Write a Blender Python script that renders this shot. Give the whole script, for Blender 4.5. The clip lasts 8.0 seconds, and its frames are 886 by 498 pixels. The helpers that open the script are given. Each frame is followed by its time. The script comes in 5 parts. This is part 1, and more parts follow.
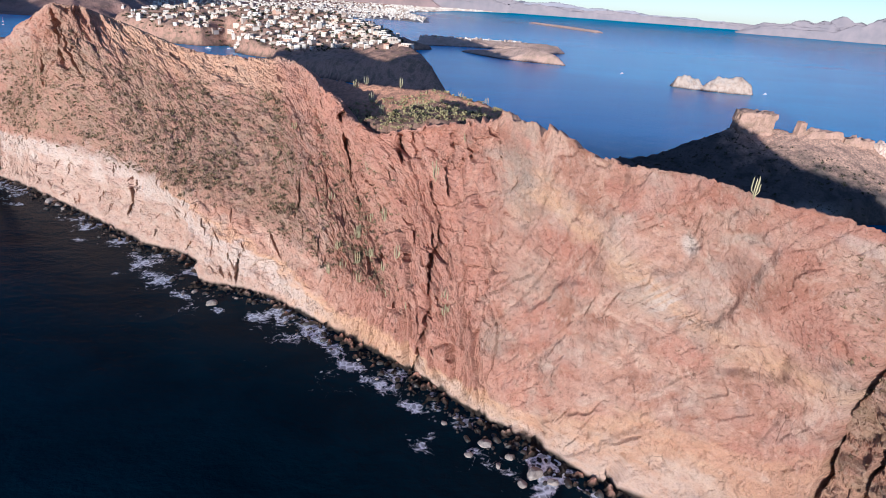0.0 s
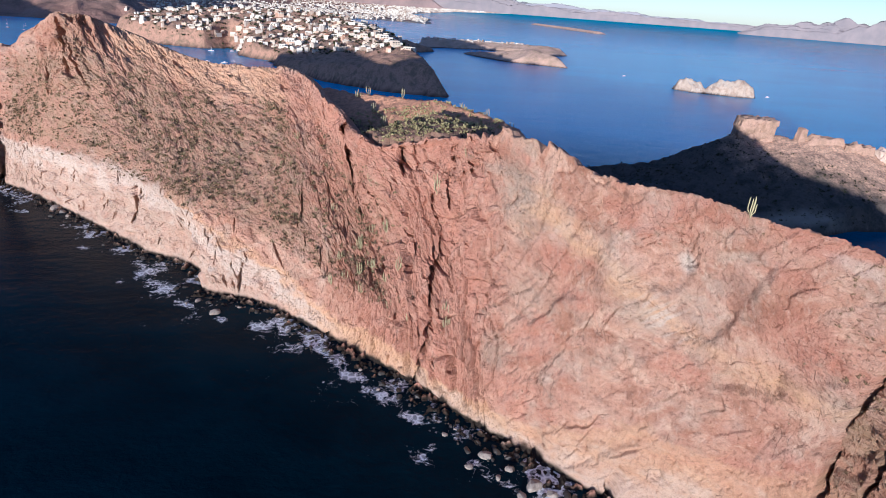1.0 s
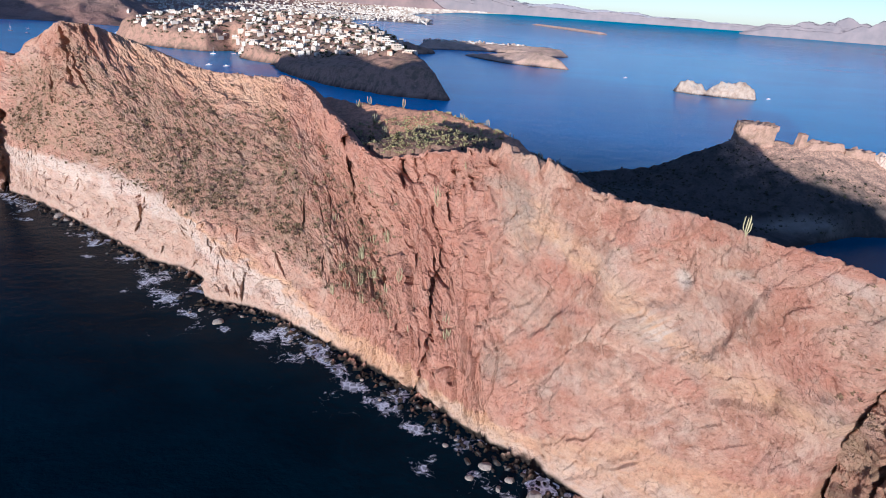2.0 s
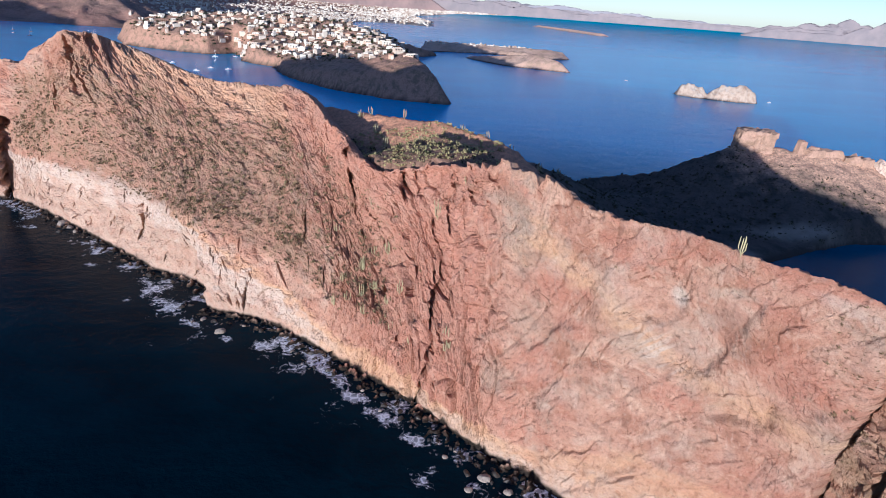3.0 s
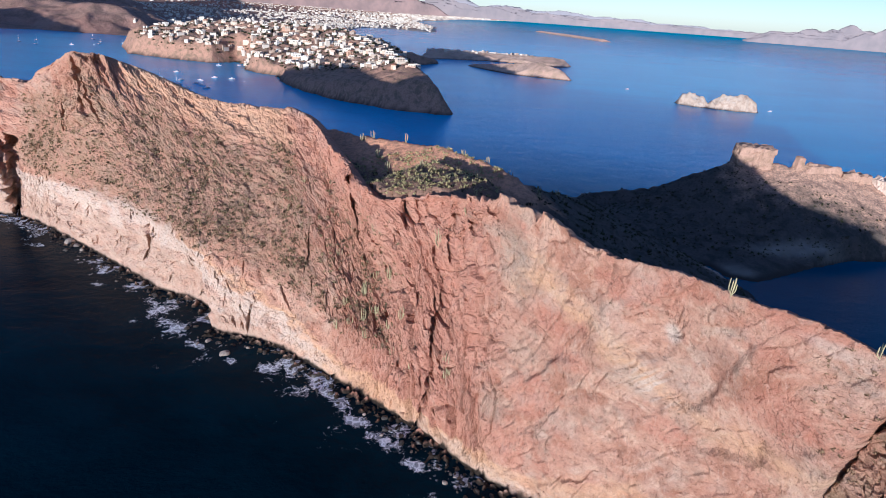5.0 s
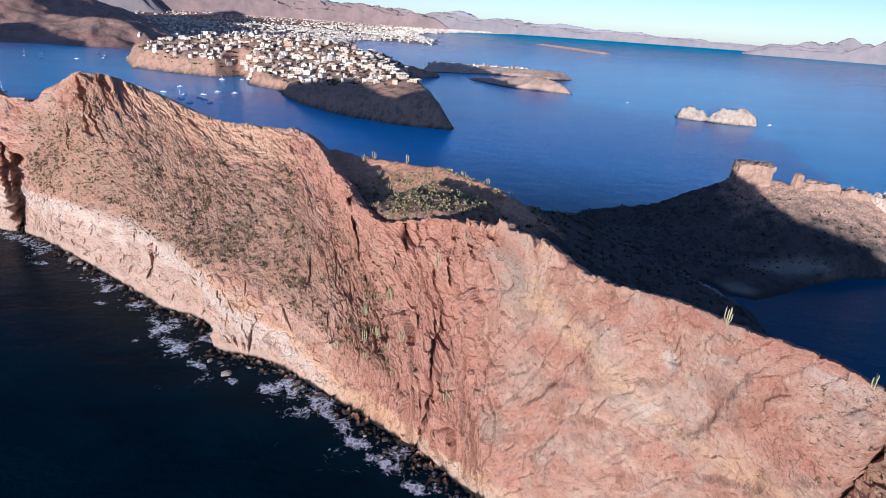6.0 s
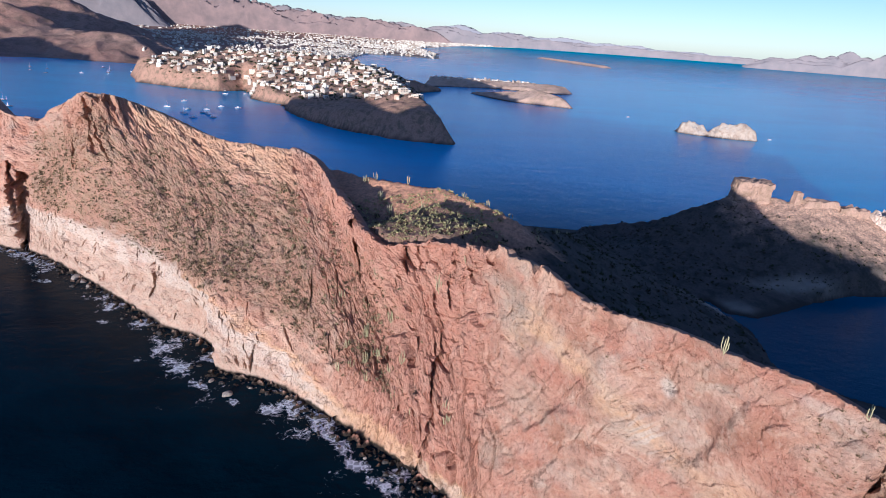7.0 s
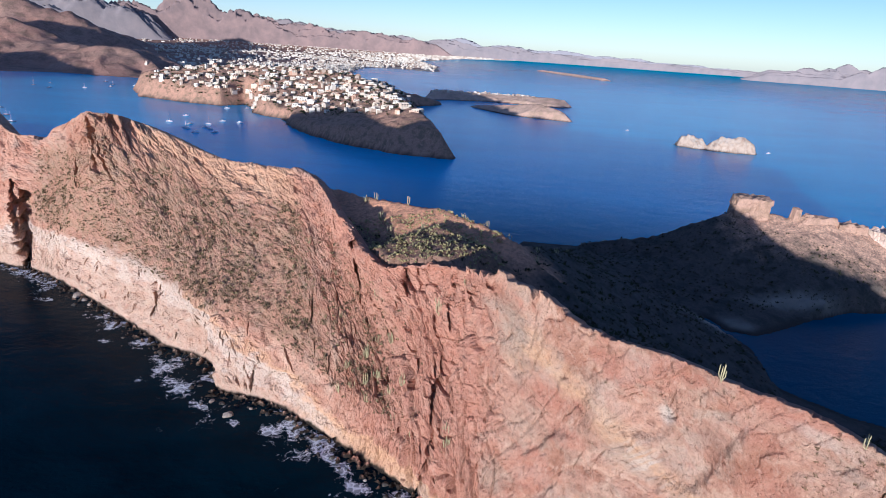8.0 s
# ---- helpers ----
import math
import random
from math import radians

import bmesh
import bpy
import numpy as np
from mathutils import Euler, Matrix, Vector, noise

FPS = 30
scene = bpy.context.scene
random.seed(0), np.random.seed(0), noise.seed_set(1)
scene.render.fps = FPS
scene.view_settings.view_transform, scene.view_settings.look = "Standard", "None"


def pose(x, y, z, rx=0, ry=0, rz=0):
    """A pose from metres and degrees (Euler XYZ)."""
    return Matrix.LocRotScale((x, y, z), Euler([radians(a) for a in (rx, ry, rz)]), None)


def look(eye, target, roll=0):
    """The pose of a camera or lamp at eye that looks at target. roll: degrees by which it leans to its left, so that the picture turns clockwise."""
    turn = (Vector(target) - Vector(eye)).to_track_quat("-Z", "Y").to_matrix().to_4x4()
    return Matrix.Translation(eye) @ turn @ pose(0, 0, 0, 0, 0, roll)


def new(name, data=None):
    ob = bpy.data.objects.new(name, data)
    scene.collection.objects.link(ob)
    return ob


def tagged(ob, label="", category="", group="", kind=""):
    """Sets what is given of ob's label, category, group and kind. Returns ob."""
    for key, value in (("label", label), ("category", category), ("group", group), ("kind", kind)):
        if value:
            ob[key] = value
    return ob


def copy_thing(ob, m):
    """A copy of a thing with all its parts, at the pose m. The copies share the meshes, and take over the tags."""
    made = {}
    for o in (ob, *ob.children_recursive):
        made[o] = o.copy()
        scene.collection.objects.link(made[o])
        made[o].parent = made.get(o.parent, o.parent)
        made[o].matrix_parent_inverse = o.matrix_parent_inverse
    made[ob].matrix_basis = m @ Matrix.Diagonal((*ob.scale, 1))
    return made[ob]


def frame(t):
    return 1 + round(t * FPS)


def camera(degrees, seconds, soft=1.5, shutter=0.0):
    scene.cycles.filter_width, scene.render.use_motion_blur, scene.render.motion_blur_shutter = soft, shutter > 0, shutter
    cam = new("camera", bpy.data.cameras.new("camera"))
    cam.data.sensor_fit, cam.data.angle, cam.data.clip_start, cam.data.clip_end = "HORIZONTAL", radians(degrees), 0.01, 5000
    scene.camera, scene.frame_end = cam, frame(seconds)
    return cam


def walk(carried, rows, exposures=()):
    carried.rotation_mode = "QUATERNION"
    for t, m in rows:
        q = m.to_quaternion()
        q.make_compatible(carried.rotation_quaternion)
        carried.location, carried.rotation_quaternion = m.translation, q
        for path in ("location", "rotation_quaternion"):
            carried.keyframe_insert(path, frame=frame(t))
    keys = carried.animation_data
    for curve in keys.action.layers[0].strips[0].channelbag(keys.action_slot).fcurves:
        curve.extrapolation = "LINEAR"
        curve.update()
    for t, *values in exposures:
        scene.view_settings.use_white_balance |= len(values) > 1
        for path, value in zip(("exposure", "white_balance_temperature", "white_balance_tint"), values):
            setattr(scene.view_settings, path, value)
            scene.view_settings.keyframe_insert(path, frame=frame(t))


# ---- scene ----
cam = camera(76.1, 8.0, 1.0)
PATH = [
    (0, (-0.161, 0.331, 98.776), (-0.155, 2.168, 97.985), 4.2),
    (0.5, (-0.224, 0.244, 100.651), (-0.221, 2.081, 99.86), 4.2),
    (1, (-0.136, 0.147, 102.432), (-0.137, 1.985, 101.642), 4.2),
    (1.5, (-0.067, 0.06, 104.308), (-0.071, 1.897, 103.518), 4.1),
    (3, (0.021, -0.178, 110.018), (0.01, 1.661, 109.23), 4.1),
    (3.5, (0.004, -0.233, 111.979), (-0.007, 1.606, 111.192), 4.1),
    (4, (0.018, -0.364, 113.919), (0.005, 1.476, 113.134), 4.1),
    (4.5, (0.027, -0.544, 115.995), (0.011, 1.296, 115.211), 4.1),
    (6, (0.127, -0.921, 122.058), (0.1, 0.936, 121.317), 4.0),
    (6.5, (0.207, -1.061, 124.119), (0.176, 0.804, 123.397), 4.0),
    (7, (0.205, -1.121, 126.008), (0.17, 0.751, 125.304), 4.0),
    (7.5, (0.228, -1.176, 127.846), (0.19, 0.703, 127.161), 4.0),
    (8, (0.211, -1.186, 129.732), (0.171, 0.699, 129.065), 3.9),
]
walk(cam, [(t, look(eye, target, roll)) for t, eye, target, roll in PATH], exposures=[(0, 0.53, 5550, 8), (8, 0.53, 5550, 8)])

# ---------------------------------------------------------------- light
SUN_AZ, SUN_EL = 20.0, 4.6          # where the light travels to (degrees right of +y) and the sun's height
SUN_STRENGTH, SKY_STRENGTH = 5.0, 0.065
world = bpy.data.worlds.new("sky")
scene.world = world
world.use_nodes = True
wn = world.node_tree
wn.nodes.clear()
sky = wn.nodes.new("ShaderNodeTexSky")
sky.sky_type = "NISHITA"
sky.sun_disc = False
sky.sun_elevation = radians(30)
sky.sun_rotation = radians(180 + SUN_AZ)
sky.air_density, sky.dust_density, sky.ozone_density = 1.0, 0.35, 3.0
bg = wn.nodes.new("ShaderNodeBackground")
bg.inputs["Strength"].default_value = SKY_STRENGTH
wo = wn.nodes.new("ShaderNodeOutputWorld")
tint = wn.nodes.new("ShaderNodeMix")
tint.data_type, tint.blend_type = "RGBA", "MULTIPLY"
tint.inputs[0].default_value = 1.0
tint.inputs[7].default_value = (0.86, 0.97, 1.15, 1)
wn.links.new(sky.outputs[0], tint.inputs[6])
# a bright hazy horizon all round
ray_way = wn.nodes.new("ShaderNodeTexCoord")
split = wn.nodes.new("ShaderNodeSeparateXYZ")
low_sky = wn.nodes.new("ShaderNodeValToRGB")
low_sky.color_ramp.elements[0].position, low_sky.color_ramp.elements[0].color = 0.0, (1.42, 1.32, 1.25, 1)
low_sky.color_ramp.elements[1].position, low_sky.color_ramp.elements[1].color = 0.22, (0.85, 0.88, 0.98, 1)
hazy = wn.nodes.new("ShaderNodeMix")
hazy.data_type, hazy.blend_type = "RGBA", "MULTIPLY"
hazy.inputs[0].default_value = 1.0
wn.links.new(ray_way.outputs["Generated"], split.inputs[0])
wn.links.new(split.outputs[2], low_sky.inputs[0])
wn.links.new(tint.outputs[2], hazy.inputs[6])
wn.links.new(low_sky.outputs[0], hazy.inputs[7])
wn.links.new(hazy.outputs[2], bg.inputs[0])
wn.links.new(bg.outputs[0], wo.inputs[0])

sun = new("sun", bpy.data.lights.new("sun", "SUN"))
sun.data.energy, sun.data.angle, sun.data.color = SUN_STRENGTH, radians(0.6), (1.0, 0.92, 0.84)
sa, se = radians(SUN_AZ), radians(SUN_EL)
SUN_WAY = Vector((math.sin(sa) * math.cos(se), math.cos(sa) * math.cos(se), -math.sin(se)))
sun.matrix_world = Matrix.Translation((0, -100, 300)) @ SUN_WAY.to_track_quat("-Z", "Y").to_matrix().to_4x4()

# ---------------------------------------------------------------- numbers and noise
rng = np.random.default_rng(7)
_perm = np.random.default_rng(3).permutation(512)
_perm = np.concatenate([_perm, _perm, _perm])
_grad = np.random.default_rng(4).normal(size=(512, 3))
_grad /= np.linalg.norm(_grad, axis=1)[:, None]


def perlin(x, y, z):
    x, y, z = np.broadcast_arrays(np.asarray(x, float), y, z)
    i, j, k = (np.floor(a).astype(int) for a in (x, y, z))
    fx, fy, fz = x - i, y - j, z - k
    i, j, k = i & 511, j & 511, k & 511
    u, v, w = (a * a * a * (a * (a * 6 - 15) + 10) for a in (fx, fy, fz))

    def corner(a, b, c):
        g = _grad[_perm[_perm[_perm[(i + a) & 511] + ((j + b) & 511)] + ((k + c) & 511)] & 511]
        return g[..., 0] * (fx - a) + g[..., 1] * (fy - b) + g[..., 2] * (fz - c)

    def lerp(a, b, s):
        return a + (b - a) * s

    low = lerp(lerp(corner(0, 0, 0), corner(1, 0, 0), u), lerp(corner(0, 1, 0), corner(1, 1, 0), u), v)
    top = lerp(lerp(corner(0, 0, 1), corner(1, 0, 1), u), lerp(corner(0, 1, 1), corner(1, 1, 1), u), v)
    return lerp(low, top, w) * 1.5


def fbm(x, y, z, octaves=4, gain=0.5):
    total, amp, f = 0.0, 1.0, 1.0
    for o in range(octaves):
        total = total + amp * perlin(x * f + 17.3 * o, y * f + 5.1 * o, z * f + 9.7 * o)
        amp, f = amp * gain, f * 2.03
    return total


def ridged(x, y, z, octaves=4, gain=0.5):
    total, amp, f = 0.0, 1.0, 1.0
    for o in range(octaves):
        total = total + amp * (1 - 2 * np.abs(perlin(x * f + 31.7 * o, y * f + 3.3 * o, z * f + 7.9 * o)))
        amp, f = amp * gain, f * 2.07
    return total


_cell = np.random.default_rng(11).random((512, 5))


def facets(x, y, seed, tilt=0.9, soft=0.0):
    """Broken rock faces: each cell of an uneven pattern is a plane with its own height and tilt. Returns the height and the distance from the cell's edge."""
    i, j = np.floor(x).astype(int), np.floor(y).astype(int)
    first, second = np.full(x.shape, 1e9), np.full(x.shape, 1e9)
    value, weight, blend = np.zeros(x.shape), np.full(x.shape, 1e-9), np.zeros(x.shape)
    for a in (-1, 0, 1):
        for b in (-1, 0, 1):
            c = _cell[_perm[_perm[(i + a + 37 * seed) & 511] + ((j + b) & 511)] & 511]
            dx, dy = x - (i + a + 0.1 + 0.8 * c[..., 0]), y - (j + b + 0.1 + 0.8 * c[..., 1])
            d = np.hypot(dx, dy)
            near = d < first
            second = np.where(near, first, np.minimum(second, d))
            plane = c[..., 2] - 0.5 + tilt * ((c[..., 3] - 0.5) * dx + (c[..., 4] - 0.5) * dy)
            value = np.where(near, plane, value)
            first = np.where(near, d, first)
            w = np.exp(-14 * d * d)
            weight, blend = weight + w, blend + w * plane
    return value * (1 - soft) + soft * blend / weight, second - first


def step(a, b, x):
    s = np.clip((x - a) / (b - a), 0, 1)
    return s * s * (3 - 2 * s)


def catmull(points, t):
    """A smooth line through the points, at the places t (0 to n - 1)."""
    p = np.asarray(points, float)
    p = np.vstack([2 * p[0] - p[1], p, 2 * p[-1] - p[-2]])
    i = np.clip(np.floor(t).astype(int), 0, len(p) - 4)
    s = (np.asarray(t) - i)[..., None]
    a, b, c, d = p[i], p[i + 1], p[i + 2], p[i + 3]
    return 0.5 * (2 * b + (c - a) * s + (2 * a - 5 * b + 4 * c - d) * s * s + (3 * b - a - 3 * c + d) * s ** 3)


FAR_FROM, FAR_ROOM = 3000.0, 1650.0


def squeeze(p):
    """Draws what lies kilometres off nearer and smaller, along the line of sight from over the bay."""
    p = np.asarray(p, float)
    eye = np.array([0, 0, 115.0])
    way = p - eye
    d = np.linalg.norm(way[..., :2], axis=-1)
    near = np.where(d > FAR_FROM, FAR_FROM + FAR_ROOM * (1 - np.exp(-(np.maximum(d, FAR_FROM) - FAR_FROM) / FAR_ROOM)), d)
    return eye + way * (near / np.maximum(d, 1e-6))[..., None]


# ---------------------------------------------------------------- mesh helpers
def sheet(name, points, material, floats=None, vectors=None, smooth=True, drop=None):
    """A grid of points (rows, columns, 3) as one mesh; drop: cells that are left out."""
    nu, nv = points.shape[:2]
    index = np.arange(nu * nv).reshape(nu, nv)
    quads = np.stack([index[:-1, :-1], index[1:, :-1], index[1:, 1:], index[:-1, 1:]], -1)
    quads = quads[~drop] if drop is not None else quads.reshape(-1, 4)
    used = np.unique(quads)
    back = np.full(nu * nv, -1)
    back[used] = np.arange(len(used))
    quads = back[quads]
    me = bpy.data.meshes.new(name)
    me.vertices.add(len(used))
    me.vertices.foreach_set("co", points.reshape(-1, 3)[used].astype(np.float32).ravel())
    me.loops.add(quads.size)
    me.loops.foreach_set("vertex_index", quads.ravel().astype(np.int32))
    me.polygons.add(len(quads))
    me.polygons.foreach_set("loop_start", np.arange(0, quads.size, 4, dtype=np.int32))
    me.polygons.foreach_set("use_smooth", np.full(len(quads), smooth))
    me.update(calc_edges=True)
    for key, values in (floats or {}).items():
        me.attributes.new(key, "FLOAT", "POINT").data.foreach_set("value", np.asarray(values, np.float32).ravel()[used])
    for key, values in (vectors or {}).items():
        me.attributes.new(key, "FLOAT_VECTOR", "POINT").data.foreach_set("vector", np.asarray(values, np.float32).reshape(-1, 3)[used].ravel())
    me.validate()
    me.materials.append(material)
    return new(name, me)


def soup(name, verts, faces, material, smooth=False):
    me = bpy.data.meshes.new(name)
    me.from_pydata([tuple(v) for v in verts], [], [tuple(f) for f in faces])
    me.update()
    if smooth:
        me.polygons.foreach_set("use_smooth", [True] * len(me.polygons))
    me.materials.append(material)
    return new(name, me)


def part(name, bm, material, parent, label="", smooth=False):
    """Links a bmesh as one mesh object under a thing or a part."""
    me = bpy.data.meshes.new(name)
    bmesh.ops.recalc_face_normals(bm, faces=bm.faces)
    bm.to_mesh(me)
    bm.free()
    if smooth:
        me.polygons.foreach_set("use_smooth", [True] * len(me.polygons))
    me.materials.append(material)
    ob = new(name, me)
    ob.parent = parent
    if label:
        ob["label"] = label
    return ob


def thing(name, m, label, category, group="", kind=""):
    ob = new(name)
    ob.matrix_basis = m
    return tagged(ob, label, category, group, kind)


def box(bm, x0, x1, y0, y1, z0, z1, m=None):
    v = [bm.verts.new(p) for p in ((x0, y0, z0), (x1, y0, z0), (x1, y1, z0), (x0, y1, z0), (x0, y0, z1), (x1, y0, z1), (x1, y1, z1), (x0, y1, z1))]
    for f in ((0, 1, 2, 3), (4, 5, 6, 7), (0, 1, 5, 4), (1, 2, 6, 5), (2, 3, 7, 6), (3, 0, 4, 7)):
        bm.faces.new([v[i] for i in f])
    if m:
        bmesh.ops.transform(bm, matrix=m, verts=v)
    return v


def tube(bm, line, radii, sides=8, ribs=0.0):
    """A tapered tube along a line, closed at both ends."""
    rings = []
    for n, (p, r) in enumerate(zip(line, radii)):
        p = Vector(p)
        ahead = (Vector(line[min(n + 1, len(line) - 1)]) - Vector(line[max(n - 1, 0)])).normalized()
        side = ahead.cross(Vector((0.3, 1, 0.1))).normalized()
        up = side.cross(ahead)
        rings.append([bm.verts.new(p + (side * math.cos(a) + up * math.sin(a)) * r * (1 - ribs * (k % 2))) for k in range(sides) for a in [2 * math.pi * k / sides]])
    for a, b in zip(rings, rings[1:]):
        for k in range(sides):
            bm.faces.new((a[k], a[(k + 1) % sides], b[(k + 1) % sides], b[k]))
    bm.faces.new(rings[0][::-1])
    bm.faces.new(rings[-1])


# ---------------------------------------------------------------- materials
class Nodes:
    def __init__(self, name):
        self.mat = bpy.data.materials.new(name)
        self.mat.use_nodes = True
        self.t = self.mat.node_tree
        self.bsdf = self.t.nodes["Principled BSDF"]

    def node(self, kind, **values):
        n = self.t.nodes.new(kind)
        for key, v in values.items():
            if key in n.inputs:
                self.put(v, n.inputs[key])
            else:
                setattr(n, key, v)
        return n

    def put(self, v, socket):
        if isinstance(v, bpy.types.NodeSocket):
            self.t.links.new(v, socket)
        else:
            socket.default_value = v

    def coord(self, kind="Object"):
        return self.node("ShaderNodeTexCoord").outputs[kind]

    def attr(self, name, out="Fac"):
        return self.node("ShaderNodeAttribute", attribute_name=name).outputs[out]

    def map(self, vec, scale=(1, 1, 1), rot=(0, 0, 0)):
        n = self.node("ShaderNodeMapping")
        self.put(vec, n.inputs["Vector"])
        n.inputs["Scale"].default_value = scale
        n.inputs["Rotation"].default_value = rot
        return n.outputs[0]

    def noise(self, vec, scale, detail=5.0, rough=0.6, distort=0.0):
        n = self.node("ShaderNodeTexNoise")
        self.put(vec, n.inputs["Vector"])
        n.inputs["Scale"].default_value, n.inputs["Detail"].default_value = scale, detail
        n.inputs["Roughness"].default_value, n.inputs["Distortion"].default_value = rough, distort
        return n.outputs[0]

    def ramp(self, fac, stops):
        n = self.node("ShaderNodeValToRGB")
        r = n.color_ramp
        while len(r.elements) < len(stops):
            r.elements.new(0.5)
        for e, (at, c) in zip(r.elements, stops):
            e.position, e.color = at, (c, c, c, 1) if isinstance(c, (int, float)) else (*c, 1)
        self.put(fac, n.inputs[0])
        return n.outputs[0]

    def mix(self, fac, a, b, blend="MIX"):
        n = self.node("ShaderNodeMix", data_type="RGBA", blend_type=blend)
        self.put(fac, n.inputs[0])
        for v, s in ((a, n.inputs[6]), (b, n.inputs[7])):
            self.put((*v, 1) if isinstance(v, tuple) and len(v) == 3 else v, s)
        return n.outputs[2]

    def math(self, op, a, b=0.0):
        n = self.node("ShaderNodeMath", operation=op)
        self.put(a, n.inputs[0])
        self.put(b, n.inputs[1])
        return n.outputs[0]

    def bump(self, height, distance, strength=1.0, normal=None):
        n = self.node("ShaderNodeBump", Height=height, Distance=distance, Strength=strength)
        if normal is not None:
            self.put(normal, n.inputs["Normal"])
        return n.outputs[0]

    def done(self, colour, rough=0.9, normal=None, metal=0.0, spec=0.3):
        self.put((*colour, 1) if isinstance(colour, tuple) and len(colour) == 3 else colour, self.bsdf.inputs["Base Color"])
        self.put(rough, self.bsdf.inputs["Roughness"])
        self.put(metal, self.bsdf.inputs["Metallic"])
        self.put(spec, self.bsdf.inputs["Specular IOR Level"])
        if normal is not None:
            self.put(normal, self.bsdf.inputs["Normal"])
        return self.mat


def cliff_rock():
    n = Nodes("red volcanic cliff rock")
    p = n.attr("face", "Vector")              # metres along the cliff, height, depth
    pale, scrub, ochre, red, grey, slab, wet = (n.attr(k) for k in ("pale", "scrub", "ochre", "red", "grey", "slab", "wet"))
    big = n.noise(n.map(p, (0.7, 1.1, 1)), 0.075, 6, 0.62, 0.8)
    mid = n.noise(p, 0.30, 8, 0.72, 0.7)
    patch = n.noise(n.map(p, (1, 1, 1), (0, 0, radians(30))), 0.16, 7, 0.66, 1.1)
    fine = n.noise(p, 1.25, 9, 0.78, 0.3)
    grit = n.noise(p, 4.5, 5, 0.75)
    upright = n.noise(n.map(p, (2.2, 0.42, 1), (0, 0, radians(-6))), 0.42, 7, 0.72, 0.7)
    leaning = n.noise(n.map(p, (2.0, 0.40, 1), (0, 0, radians(42))), 0.40, 7, 0.72, 0.7)
    streak = n.mix(n.math("MULTIPLY", scrub, 0.85), n.mix(slab, upright, leaning), (0.48, 0.48, 0.48))
    col = n.ramp(big, [(0.32, (0.375, 0.165, 0.105)), (0.45, (0.495, 0.252, 0.172)), (0.56, (0.585, 0.328, 0.232)), (0.68, (0.470, 0.275, 0.197))])
    col = n.mix(n.ramp(patch, [(0.50, 0.0), (0.60, 0.75)]), col, (0.660, 0.425, 0.308))
    col = n.mix(n.ramp(patch, [(0.36, 0.60), (0.44, 0.0)]), col, (0.330, 0.165, 0.115))
    col = n.mix(n.math("MULTIPLY", red, n.ramp(mid, [(0.34, 0.95), (0.66, 0.40)])), col, (0.520, 0.225, 0.155))
    col = n.mix(n.ramp(streak, [(0.55, 0.0), (0.68, 0.5)]), col, (0.330, 0.185, 0.130))
    col = n.mix(n.ramp(streak, [(0.33, 0.50), (0.42, 0.0)]), col, (0.640, 0.430, 0.330))
    col = n.mix(n.math("MULTIPLY", grey, n.ramp(mid, [(0.38, 0.25), (0.58, 0.85)])), col, (0.450, 0.335, 0.255))
    col = n.mix(n.math("MULTIPLY", ochre, n.ramp(mid, [(0.34, 1.0), (0.68, 0.40)])), col, (0.700, 0.420, 0.250))
    col = n.mix(n.math("MULTIPLY", pale, n.ramp(mid, [(0.34, 0.5), (0.54, 1.0)])), col, (0.640, 0.505, 0.415))
    dirt = n.mix(n.ramp(patch, [(0.44, 0.0), (0.56, 1.0)]), (0.430, 0.238, 0.160), (0.290, 0.185, 0.115))
    col = n.mix(n.math("MULTIPLY", scrub, n.ramp(mid, [(0.36, 0.95), (0.62, 0.45)])), col, dirt)
    col = n.mix(n.math("MULTIPLY", scrub, n.ramp(fine, [(0.52, 0.0), (0.62, 0.6)])), col, (0.175, 0.115, 0.065))
    col = n.mix(n.ramp(fine, [(0.35, 0.62), (0.44, 0.0)]), col, (0.215, 0.108, 0.074))
    col = n.mix(n.ramp(fine, [(0.55, 0.0), (0.68, 0.45)]), col, (0.820, 0.590, 0.460))
    col = n.mix(n.ramp(grit, [(0.36, 0.45), (0.47, 0.0)]), col, (0.165, 0.090, 0.064))
    # thin open joints, here and there
    bent = n.mix(1.0, n.mix(slab, n.map(p, (1.5, 0.6, 1)), n.map(p, (1.4, 0.55, 1), (0, 0, radians(42)))), n.mix(1.0, n.noise(p, 0.5, 5, 0.7), (3.0, 3.0, 3.0), "MULTIPLY"), "ADD")
    cells = n.node("ShaderNodeTexVoronoi", feature="DISTANCE_TO_EDGE", Scale=0.26)
    n.put(bent, cells.inputs["Vector"])
    line = n.math("MULTIPLY", n.ramp(cells.outputs["Distance"], [(0.004, 1.0), (0.020, 0.0)]), n.ramp(n.noise(p, 0.11, 4, 0.6), [(0.53, 0.0), (0.64, 0.6)]))
    line = n.math("MULTIPLY", line, n.math("SUBTRACT", 1.0, n.math("MULTIPLY", scrub, 0.8)))
    col = n.mix(line, col, (0.085, 0.042, 0.030))
    col = n.mix(wet, col, (0.040, 0.030, 0.024))
    h = n.math("ADD", n.math("MULTIPLY", mid, 0.9), n.math("MULTIPLY", fine, 0.75))
    h = n.math("ADD", h, n.math("ADD", n.math("MULTIPLY", streak, 0.4), n.math("MULTIPLY", grit, 0.2)))
    h = n.math("SUBTRACT", h, n.math("MULTIPLY", line, 0.5))
    return n.done(col, 0.93, n.bump(h, 1.1, 1.0), spec=0.1)


